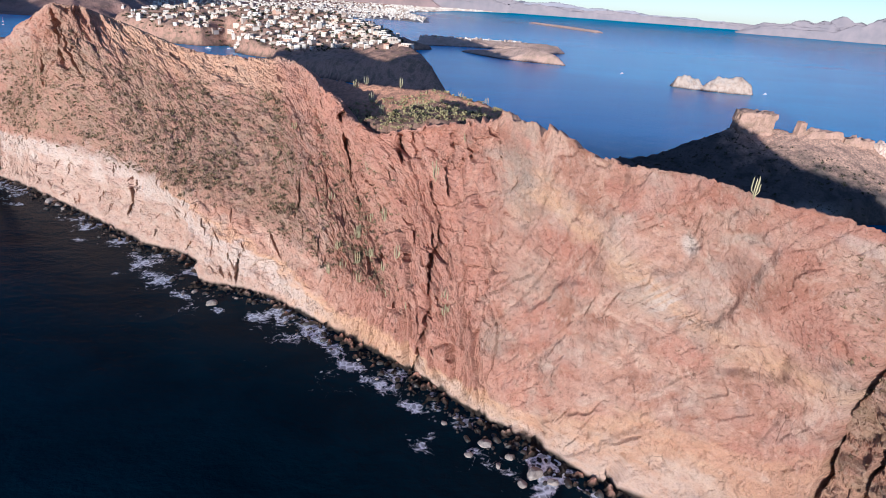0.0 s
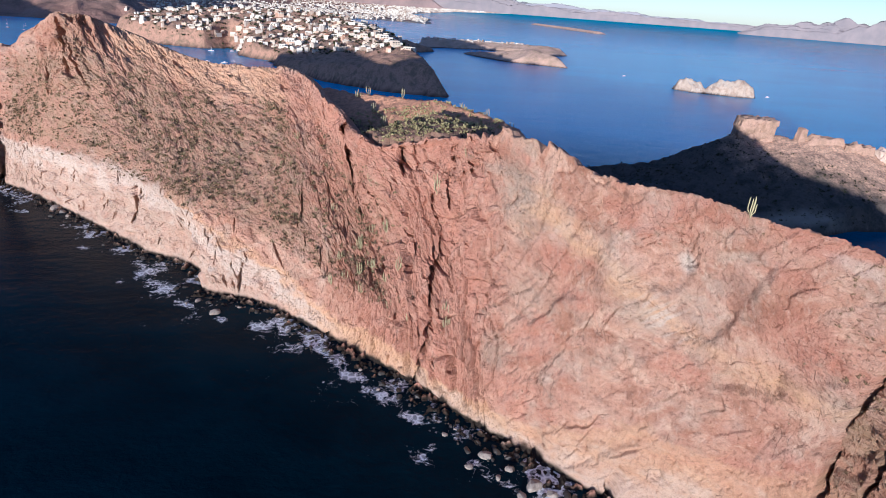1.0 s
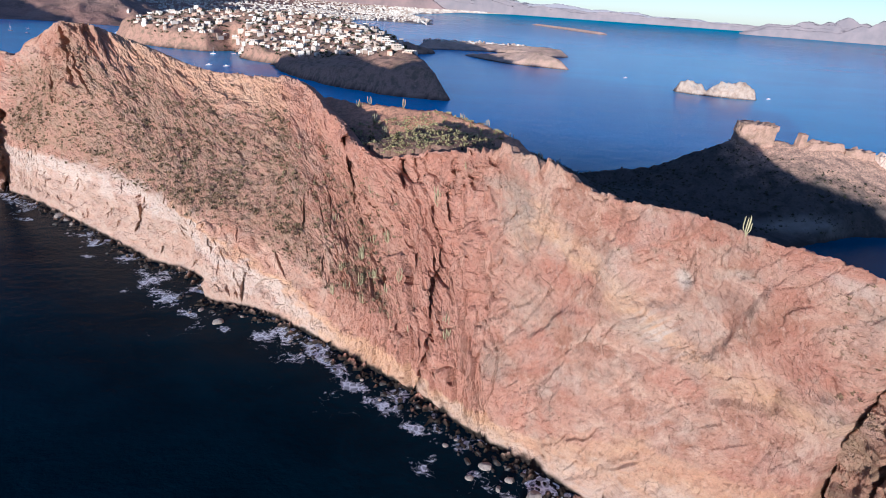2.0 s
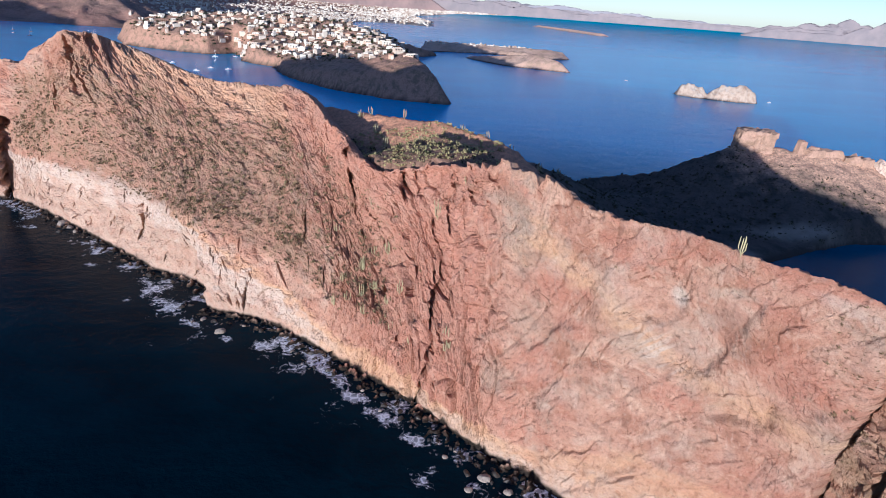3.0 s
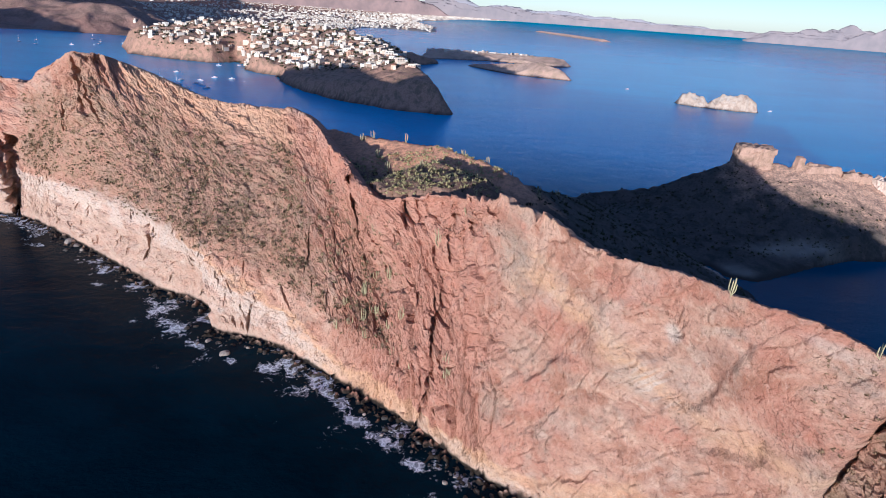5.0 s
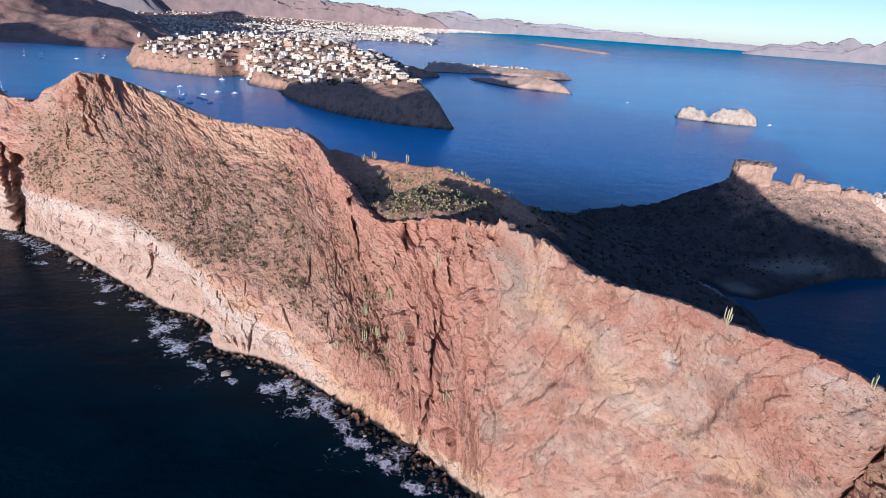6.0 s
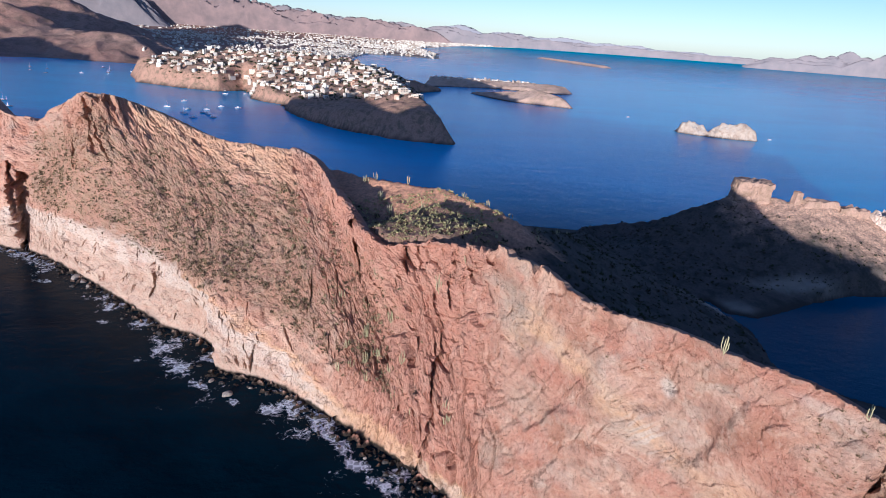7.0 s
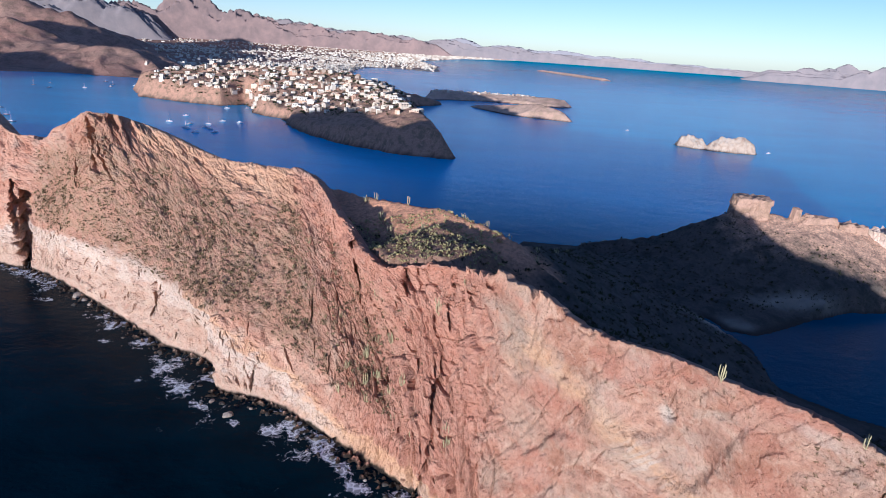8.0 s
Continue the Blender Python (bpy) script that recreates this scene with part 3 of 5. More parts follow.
    # kinds of rock
    wobble = fbm(U / 9, Z / 5, 2.0, 4)

    def spot(t0, v0, wt, wv):
        return np.exp(-((((T - t0) / wt) ** 2 + ((V - v0) / wv) ** 2) * (1 + 0.9 * wobble)) ** 2)

    rim = np.interp(T, [2, 3.6, 4.45, 5.67, 6.35, 7.27, 7.83, 8.67, 9.8, 10.9, 12.4], [2.9, 3.05, 3.15, 3.0, 2.75, 2.6, 2.41, 2.33, 2.5, 2.33, 2.6])
    under = V - rim + 0.12 * wobble
    pale = (1 - step(-0.1, 0.0, under)) * (1 - step(7.2, 8.8, T)) * (0.22 + 0.78 * step(-0.5, -0.22, under + 0.15 * wobble))
    pale = np.maximum(pale, 0.6 * (1 - step(2.2, 2.5, V + 0.25 * wobble)) * step(9.0, 10.2, T))
    streaks = step(0.0, 0.3, perlin((across + 0.5 * wobble) / 1.0, along / 14, 2.2)) * np.exp(-((T - 14.66) / 0.28) ** 2) * np.exp(-((V - 3.92) / 0.2) ** 2)
    pale = np.maximum.reduce([pale, 1.1 * spot(14.88, 4.46, 0.12, 0.08), 1.1 * streaks, 0.6 * spot(17.1, 4.78, 0.4, 0.08), 0.4 * spot(15.2, 4.08, 0.3, 0.04), 0.22 * slab * step(0.15, 0.5, fbm(across / 9, along / 16, 4.0, 4))])
    pale = np.minimum(0.9 * pale, 1) * step(2.0, 2.06, V)
    ochre = (1 - step(0.02, 0.14, under)) * step(7.0, 8.2, T) * step(2.0, 2.06, V) * (1 - 0.4 * step(12, 13, T))
    ochre = np.maximum(ochre, 0.85 * np.exp(-((under - 0.0) / 0.05) ** 2) * step(4.8, 5.6, T) * (1 - step(8, 9, T)))
    band = np.interp(T, [12.8, 13.45, 13.93, 14.5, 15.0, 15.6, 16.1, 16.75, 17.3], [4.5, 4.28, 4.09, 4.0, 3.85, 3.48, 3.36, 3.18, 3.05])
    ochre = np.maximum(ochre, slab * np.exp(-((V - band + 0.14 * wobble) / 0.13) ** 2) * (0.6 + 0.4 * step(-0.2, 0.3, wobble)))
    ochre = np.maximum(ochre, 0.75 * step(4.35, 4.7, V + 0.15 * wobble) * (1 - step(7.2, 7.8, T)) * step(3.6, 4.4, T))
    red = np.maximum(ribs * 0.9, 0.9 * slab * step(0.05, 0.4, fbm(U / 26, Z / 13, 9.0, 3)))
    red = np.maximum.reduce([red, 0.8 * spot(7.9, 4.3, 0.6, 0.6), 1.0 * spot(16.7, 3.85, 0.75, 0.40), 0.9 * spot(12.6, 3.0, 0.8, 0.4), 0.75 * spot(16.4, 4.48, 0.5, 0.12), 0.4 * slope * (1 - step(7.4, 8.2, T)), 0.7 * spot(8.6, 4.85, 1.0, 0.15)])
    grey = np.maximum.reduce([0.7 * (1 - step(-0.5, -0.25, under)) * (1 - step(6.5, 8, T)), spot(12.2, 4.58, 0.4, 0.25), 0.9 * spot(14.35, 3.86, 0.5, 0.2), 0.8 * spot(11.95, 3.35, 0.25, 0.2), 0.6 * step(0.1, 0.5, fbm(U / 12, Z / 9, 1.7, 4)) * (1 - ribs), 0.9 * spot(15.6, 4.55, 0.35, 0.06), 0.8 * spot(17.3, 4.62, 0.3, 0.1)])
    wet = 1 - step(0.6, 1.9, P[..., 2] + 0.7 * fbm(P[..., 0] / 4, P[..., 1] / 4, 0.7, 3))
    grid = np.stack([U, S, D], -1)
    # Past the near corner the scrub colour also paints in the rock's shade.
    ob = sheet("cliff", P, CLIFF, {"pale": pale, "scrub": np.clip(scrubby + gully + knoll + 0.85 * corner, 0, 1), "ochre": ochre, "red": red, "grey": grey, "slab": slab, "wet": wet}, {"face": grid}, smooth=False)
    tagged(ob, "sunlit red volcanic sea cliff with pale foot and deep fissure", "cliff", kind="structure")
    return P, T, V, U, N, np.clip(scrubby + 0.9 * gully, 0, 1)


CP, CT, CV, CU, CN, CSCRUB = build_cliff()


def on_cliff(t, v):
    """The place on the cliff's surface at station t and row v."""
    a = int(np.argmin(np.abs(CT[:, 0] - t)))
    b = int(np.argmin(np.abs(CV[0] - v)))
    return CP[a, b]


# ---------------------------------------------------------------- land seen from above
def inside_distance(x, y, coast):
    """The distance to a closed coast line, positive inside."""
    c = np.asarray(coast, float)
    d = np.full(x.shape, 1e9)
    inside = np.zeros(x.shape, bool)
    for (ax, ay), (bx, by) in zip(c, np.roll(c, -1, axis=0)):
        ex, ey = bx - ax, by - ay
        s = np.clip(((x - ax) * ex + (y - ay) * ey) / (ex * ex + ey * ey + 1e-9), 0, 1)
        d = np.minimum(d, np.hypot(x - ax - s * ex, y - ay - s * ey))
        crosses = (ay > y) != (by > y)
        inside ^= crosses & (x < (bx - ax) * (y - ay) / (by - ay + 1e-12) + ax)
    return np.where(inside, d, -d)


def spine(x, y, line, fall_left, fall_right, power=1.0):
    """Height of a ridge along a line of (x, y, z), falling off on its left and right as seen along it."""
    best = np.full(x.shape, -1e9)
    for (ax, ay, az), (bx, by, bz) in zip(line, line[1:]):
        ex, ey = bx - ax, by - ay
        s = np.clip(((x - ax) * ex + (y - ay) * ey) / (ex * ex + ey * ey), 0, 1)
        px, py = x - ax - s * ex, y - ay - s * ey
        d = np.hypot(px, py)
        left = (ex * (y - ay) - ey * (x - ax)) > 0
        best = np.maximum(best, az + s * (bz - az) - np.where(left, fall_left, fall_right) * d ** power)
    return best


def land(name, material, x0, x1, y0, y1, cell, coast, height, cliff, rough, label, kind="structure", category="land", wet_to=1.5, far=False, ledge=0.0, floor=None, rock=None, sandy=None, rusty=None):
    xs, ys = np.arange(x0, x1 + cell, cell), np.arange(y0, y1 + cell, cell)
    X, Y = np.meshgrid(xs, ys, indexing="ij")
    w = cell * 3
    jx, jy = rough * 1.2 * fbm(X / (12 * w), Y / (12 * w), 0.3, 3), rough * 1.2 * fbm(X / (12 * w), Y / (12 * w), 5.3, 3)
    d = inside_distance(X + jx, Y + jy, coast)
    h = height(X, Y)
    h = h + rough * (0.55 * ridged(X / (14 * cell), Y / (14 * cell), 1.0, 4) + 0.5 * fbm(X / (4 * cell), Y / (4 * cell), 2.0, 3))
    wall = np.where(d > 0, d * cliff, d * 0.6)
    if ledge:
        wall = wall + rough * 0.8 * fbm(X / (5 * cell), Y / (5 * cell), 4.0, 3)
    low = np.where(inside_distance(X, Y, floor) > 0, 0.4 + 0.16 * np.maximum(d, 0), -6.0) if floor else 0.4 + 0.05 * np.maximum(d, 0)
    H = np.minimum(np.maximum(h, low), wall)
    H = np.maximum(H, -4.0)
    if floor:
        H = np.where(inside_distance(X, Y, floor) < -1.5, -4.0, H)
    gx, gy = np.gradient(H, cell)
    steep = np.clip(np.hypot(gx, gy) / 1.6, 0, 1)
    wet = 1 - step(wet_to * 0.4, wet_to, H)
    drop = (np.maximum.reduce([H[:-1, :-1], H[1:, :-1], H[1:, 1:], H[:-1, 1:]]) < -2.5)
    P = np.stack([X, Y, H], -1)
    if far:
        P = squeeze(P)
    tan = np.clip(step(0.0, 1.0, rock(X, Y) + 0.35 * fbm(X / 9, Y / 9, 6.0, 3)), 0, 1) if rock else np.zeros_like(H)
    ob = sheet(name, P, material, {"steep": steep, "wet": wet, "tan": tan, "sand": sandy(X, Y) if sandy else np.zeros_like(H), "rust": rusty(X, Y) if rusty else np.zeros_like(H)}, drop=drop)
    tagged(ob, label, category, kind=kind)

    def at(x, y):
        i = int(np.clip(round((x - x0) / cell), 0, len(xs) - 1))
        j = int(np.clip(round((y - y0) / cell), 0, len(ys) - 1))
        return float(H[i, j])

    return at


# behind the cliff: the plateau, the shaded slope and the castle promontory round the cove
BACK_COAST = [(-360, 420), (-262, 345), (-190, 330), (-120, 300), (-75, 285), (-30, 275), (20, 330), (50, 395), (104, 392), (170, 415), (215, 400), (262, 386), (292, 372),
              (300, 350), (330, 345), (300, 322), (256, 311), (231, 307), (189, 283), (160, 266), (146, 270), (140, 284), (132, 280), (150, 252), (143, 220), (164, 199), (182, 190), (230, 120), (240, 60), (190, 30)]
BACK_FLOOR = BACK_COAST + [(x + 2.8, y + 4.6) if -45 < x < 0 else (x + 4, y + 7) for x, y, z in CREST[-2:4:-1]] + [(-150, 309), (-190, 308), (-266, 330)]
BACK_COAST = BACK_COAST + [(190, -40), (60, -20), (-120, 120), (-360, 240)]


def back_height(x, y):
    crest = [(a, b, c - 3.0) for a, b, c in CREST]
    main = spine(x, y, crest, 0.52, 14.0)
    table = spine(x, y, [(-75, 262, 65), (-34, 229, 67.2), (-7, 216, 68.8), (17, 197, 67), (38, 178, 56)], 0.9, 0.42)
    rib = spine(x, y, [(17, 199, 63), (45, 240, 46), (66, 300, 26), (84, 350, 12)], 0.45, 0.45)
    prom = spine(x, y, [(90, 376, 8), (120, 388, 9), (165, 386, 15), (179, 381, 28), (187, 380, 37), (209, 377, 38), (222, 367, 39), (243, 366, 38), (256, 363, 36), (270, 359, 33), (284, 352, 16), (300, 345, 6)], 0.9, 0.5)
    saddle = spine(x, y, [(-40, 203, 64.0), (-22, 174.5, 62.6), (-3.5, 163.5, 67.2)], -0.17, 0.6)
    saddle = np.minimum(saddle, 67.6)
    saddle = saddle - 0.7 * np.maximum(0.745 * x + 0.667 * y - 126, 0) - 0.9 * np.maximum(0.667 * x - 0.745 * y + 124, 0) - 0.6 * np.maximum(-152 - 0.667 * x + 0.745 * y, 0)
    return np.maximum.reduce([main, table, rib, prom, saddle])


def back_sunlit_tan(x, y):
    """Where sunlight is painted on as a lighter tan, along the promontory's spine."""
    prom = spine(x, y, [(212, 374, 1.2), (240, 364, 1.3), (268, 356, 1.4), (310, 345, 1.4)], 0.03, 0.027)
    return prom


def back_rust(x, y):
    """Bare red-brown earth along the plateau's far rim, olive scrub nearer."""
    rim = spine(x, y, [(-60, 246, 1.5), (-36, 226, 1.5), (-8, 214, 1.5), (20, 196, 1.5)], 0.05, 0.06)
    return np.clip(step(0.0, 1.0, rim + 0.3 * fbm(x / 7, y / 7, 6.0, 3)), 0.35 * step(-60, -50, x) * (1 - step(25, 35, x)) * (1 - step(215, 225, y)), 1)


def back_sand(x, y):
    """The little beaches at the head of the cove and a pale slide above the water."""
    blot = 0.5 * fbm(x / 9, y / 9, 8.0, 3)
    beach = np.exp(-(((x - 143) / 16) ** 2 + ((y - 271) / 9) ** 2) + blot)
    slide = 0.6 * np.exp(-(((x - 196) / 22) ** 2 + ((y - 304) / 5.5) ** 2) + blot)
    return np.clip(np.maximum(beach, slide), 0, 0.85)


back_at = land("ground", BACKLAND, -360, 335, 30, 430, 1.25, BACK_COAST, back_height, 2.2, 1.6, "dry scrub-covered land falling from the cliff to a cove", category="ground", ledge=1.0, floor=BACK_FLOOR, rock=back_sunlit_tan, sandy=back_sand, rusty=back_rust)

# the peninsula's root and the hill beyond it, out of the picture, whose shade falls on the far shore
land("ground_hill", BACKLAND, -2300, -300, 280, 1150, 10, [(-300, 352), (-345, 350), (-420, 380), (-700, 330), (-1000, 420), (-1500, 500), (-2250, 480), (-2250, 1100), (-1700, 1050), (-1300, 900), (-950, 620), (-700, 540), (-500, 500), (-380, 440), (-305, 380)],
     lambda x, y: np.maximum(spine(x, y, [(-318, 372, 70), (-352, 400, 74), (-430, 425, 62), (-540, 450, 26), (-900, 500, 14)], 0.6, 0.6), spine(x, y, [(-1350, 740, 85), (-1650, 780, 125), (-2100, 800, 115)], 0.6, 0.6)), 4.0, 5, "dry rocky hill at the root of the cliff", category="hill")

# the town's headland
TOWN_COAST = [(-8, 700), (-82, 706), (-165, 757), (-225, 820), (-276, 894), (-300, 962), (-345, 985), (-378, 1015), (-405, 1090), (-435, 1135), (-470, 1085), (-520, 1092), (-576, 1108),
              (-657, 1150), (-740, 1270), (-790, 1400), (-860, 1640), (-560, 2000), (-380, 1850), (-230, 1700), (-150, 1480), (-60, 1415), (-105, 1330), (-150, 1290), (-120, 1150), (-75, 1000), (-45, 860), (-20, 760)]


def town_height(x, y):
    a = spine(x, y, [(-16, 706, 17), (-46, 712, 24), (-61, 762, 39), (-82, 820, 43), (-108, 900, 47), (-168, 1050, 55), (-229, 1150, 64), (-320, 1200, 70), (-455, 1250, 65), (-540, 1250, 63), (-600, 1240, 54), (-640, 1195, 24)], 0.27, 0.2)
    b = spine(x, y, [(-420, 1250, 60), (-430, 1400, 40), (-500, 1700, 18)], 0.2, 0.16)
    return np.maximum(np.maximum(a, b), 3.0)


town_at = land("ground_town", HEADLAND, -880, 10, 680, 2020, 4, TOWN_COAST, town_height, 1.7, 6.0, "dry headland carrying a hillside town, dark cliffs on its seaward side", category="ground", wet_to=2.0, ledge=1.0)

# low point with houses, the sand-coloured island and the flat skerry behind it
point_at = land("ground_point", ISLAND, -120, 320, 1480, 1760, 4, [(-110, 1500), (-40, 1560), (60, 1600), (160, 1585), (255, 1556), (292, 1600), (290, 1700), (150, 1720), (0, 1700), (-110, 1740)],
                lambda x, y: spine(x, y, [(-110, 1620, 17), (100, 1640, 17), (240, 1620, 19), (285, 1625, 12)], 0.12, 0.30), 0.8, 1.5, "low rocky point with a row of houses", category="ground")
land("island", ISLAND, 0, 245, 1200, 1440, 3, [(12, 1418), (60, 1330), (100, 1278), (160, 1252), (228, 1225), (232, 1262), (190, 1320), (120, 1380), (50, 1425)],
     lambda x, y: spine(x, y, [(20, 1410, 4), (110, 1340, 17), (165, 1300, 27), (205, 1266, 20), (226, 1242, 6)], 0.3, 0.45), 0.9, 1.6, "low sand-coloured rocky island in the bay", category="island", kind="structure")
land("islet", GUANO, 355, 485, 915, 1010, 1.2, [(362, 975), (380, 952), (404, 944), (414, 936), (440, 930), (474, 930), (480, 944), (455, 962), (420, 968), (405, 975), (385, 990), (366, 995)],
     lambda x, y: np.maximum(spine(x, y, [(368, 978, 14), (382, 970, 19), (396, 964, 14)], 1.0, 1.0), spine(x, y, [(412, 955, 14), (424, 951, 21), (440, 946, 20), (452, 944, 25), (464, 940, 17), (474, 936, 8)], 1.1, 1.1)), 2.6, 3.6,
     "rugged rock islet stained white by seabirds", category="islet", kind="structure", ledge=1.0)
land("island_far", ISLAND, 560, 960, 3500, 5300, 12, [(600, 5200), (690, 4700), (780, 4200), (860, 3860), (930, 3840), (900, 4050), (820, 4500), (720, 5000), (640, 5280)],
     lambda x, y: spine(x, y, [(640, 5150, 10), (780, 4400, 14), (890, 3900, 12)], 0.12, 0.12), 0.6, 2.0, "long low sandy island far out in the bay", category="island", kind="structure", far=True)

# mainland plain with the left shore's hills
MAIN_COAST = [(-2600, 1100), (-1500, 1420), (-1227, 1503), (-1132, 1562), (-1007, 1590), (-870, 1575), (-800, 1700), (-700, 1950), (-600, 2150), (-470, 2150), (-420, 2250), (-538, 2700), (-575, 3340), (-424, 3470), (-300, 3420),
              (-195, 3345), (-150, 3420), (-230, 4455), (-480, 5700), (-100, 9800), (900, 13000), (3300, 19000), (7000, 19500), (7200, 14800), (6700, 9600), (8200, 7200), (16000, 9000), (16000, 26000), (-16000, 26000), (-16000, 1000)]


def main_land():
    rings = np.concatenate([np.arange(1500, 3200, 14), np.geomspace(3200, 22000, 90)])
    az = np.radians(np.concatenate([np.arange(-58, 8, 0.22), np.arange(8, 60, 0.5)]))
    A, R = np.meshgrid(az, rings, indexing="ij")
    X, Y = R * np.sin(A), R * np.cos(A)
    d = inside_distance(X + 30 * fbm(X / 300, Y / 300, 0, 3), Y + 30 * fbm(X / 300, Y / 300, 4, 3), MAIN_COAST)
    H = np.minimum(np.maximum(d, -60) * 0.06, 6 + 0.006 * np.maximum(d, 0)) + 2.5 * fbm(X / 260, Y / 260, 1, 4) * step(0, 200, d)
    hills = spine(X, Y, [(-2300, 1900, 190), (-1750, 2050, 125), (-1450, 2100, 85), (-1250, 2000, 50), (-960, 1800, 34)], 0.42, 0.42)
    hills2 = spine(X, Y, [(-2300, 3000, 240), (-1950, 2950, 150), (-1700, 2850, 55)], 0.4, 0.4)
    hills3 = spine(X, Y, [(-1300, 1780, 40), (-1150, 1800, 55), (-1000, 1760, 46), (-900, 1700, 20)], 0.35, 0.35)
    hill = np.maximum.reduce([hills, hills2, hills3]) + 26 * ridged(X / 330, Y / 330, 0.4, 5) - 14
    H = np.maximum(H, np.minimum(hill, np.maximum(d, 0) * 0.7))
    gx = np.gradient(H, axis=1) / np.gradient(R, axis=1)
    drop = np.maximum.reduce([H[:-1, :-1], H[1:, :-1], H[1:, 1:], H[:-1, 1:]]) < -2.5
    ob = sheet("ground_mainland", squeeze(np.stack([X, Y, H], -1)), PLAIN, {"steep": np.clip(np.abs(gx) / 1.2, 0, 1), "wet": np.zeros_like(H), "sand": (1 - step(60, 130, d)) * (R > 2600)}, drop=drop)
    tagged(ob, "dry coastal plain and brown desert hills behind the bay", "ground", kind="structure")
    return X, Y, H, d


MX, MY, MH, MD = main_land()


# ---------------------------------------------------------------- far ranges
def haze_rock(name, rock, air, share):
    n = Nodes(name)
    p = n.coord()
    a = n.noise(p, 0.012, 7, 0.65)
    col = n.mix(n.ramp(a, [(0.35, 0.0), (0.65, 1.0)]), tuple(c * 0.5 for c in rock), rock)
    # Haze is painted in: the air colour is mixed into the rock's base colour.
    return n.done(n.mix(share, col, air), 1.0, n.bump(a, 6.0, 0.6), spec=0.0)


def mountain_range(name, material, dist, az0, az1, peaks, base, label, seed, grain=1.0):
    """A range at a distance, its crest lifted by peaks of (azimuth, half width in degrees, height in metres)."""
    az = np.linspace(az0, az1, int((az1 - az0) * 8))
    A, S = np.meshgrid(az, np.linspace(-1, 1, 61), indexing="ij")
    R = dist * (1 + 0.16 * S)
    X, Y = R * np.sin(np.radians(A)), R * np.cos(np.radians(A))
    f = dist / 17 * grain
    warp = 0.5 * fbm(X / (2 * f), Y / (2 * f), seed + 3, 3)
    H = base * (1 - S * S)
    for n, (a, w, h) in enumerate(peaks):
        s0 = 0.45 * math.sin(n * 2.1 + seed)
        for k, (da, ds, low) in enumerate(((0, 0, 1.0), (0.9, -0.25, 0.72), (-0.8, -0.3, 0.66), (0.3, -0.45, 0.3))):
            H = np.maximum(H, (h - 0.25 * base) * low * np.exp(-((A - a - da * w) / w + 0.5 * warp) ** 2 - ((S - s0 - ds) / 0.5 + 0.5 * warp) ** 2) + 0.25 * base * (1 - S * S))
    H *= 0.85 + 0.20 * ridged(X / f, Y / f, seed, 5, 0.6)
    H *= step(-1, -0.7, S) * step(az0, az0 + 2.5, A) * (1 - step(az1 - 2.5, az1, A))
    H -= 8 * np.maximum(np.abs(S) ** 4, 1 - step(az0, az0 + 1, A) * (1 - step(az1 - 1, az1, A)))
    tagged(sheet(name, squeeze(np.stack([X, Y, H], -1)), material, {"steep": np.zeros_like(H), "wet": np.zeros_like(H)}), label, "mountains", kind="structure")


# haze tint put into the ranges' colour, in shares set per range
HAZE_TINT = (0.29, 0.275, 0.30)
RANGE_NEAR = haze_rock("reddish desert mountain", (0.30, 0.172, 0.138), HAZE_TINT, 0.30)
RANGE_MID = haze_rock("far hazy mountain", (0.24, 0.165, 0.14), HAZE_TINT, 0.5)
RANGE_FAR = haze_rock("very far hazy mountain", (0.20, 0.165, 0.155), HAZE_TINT, 0.8)
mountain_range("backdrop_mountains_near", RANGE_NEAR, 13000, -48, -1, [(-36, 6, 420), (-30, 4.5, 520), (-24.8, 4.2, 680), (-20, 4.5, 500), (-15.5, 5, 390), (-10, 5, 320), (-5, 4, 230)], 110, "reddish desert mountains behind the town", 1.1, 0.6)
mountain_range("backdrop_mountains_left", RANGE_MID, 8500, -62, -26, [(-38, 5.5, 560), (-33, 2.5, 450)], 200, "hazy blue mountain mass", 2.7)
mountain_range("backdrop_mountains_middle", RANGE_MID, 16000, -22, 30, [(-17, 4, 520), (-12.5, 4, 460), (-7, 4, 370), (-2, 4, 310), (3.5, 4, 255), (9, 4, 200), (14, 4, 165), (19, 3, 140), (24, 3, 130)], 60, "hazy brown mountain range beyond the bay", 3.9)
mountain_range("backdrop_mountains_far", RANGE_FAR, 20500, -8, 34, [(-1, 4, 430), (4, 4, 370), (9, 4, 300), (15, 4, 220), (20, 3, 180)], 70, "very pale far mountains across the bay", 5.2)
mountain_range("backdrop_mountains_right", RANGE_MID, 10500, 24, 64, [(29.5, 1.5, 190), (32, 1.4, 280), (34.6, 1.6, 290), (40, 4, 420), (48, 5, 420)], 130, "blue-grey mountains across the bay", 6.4)


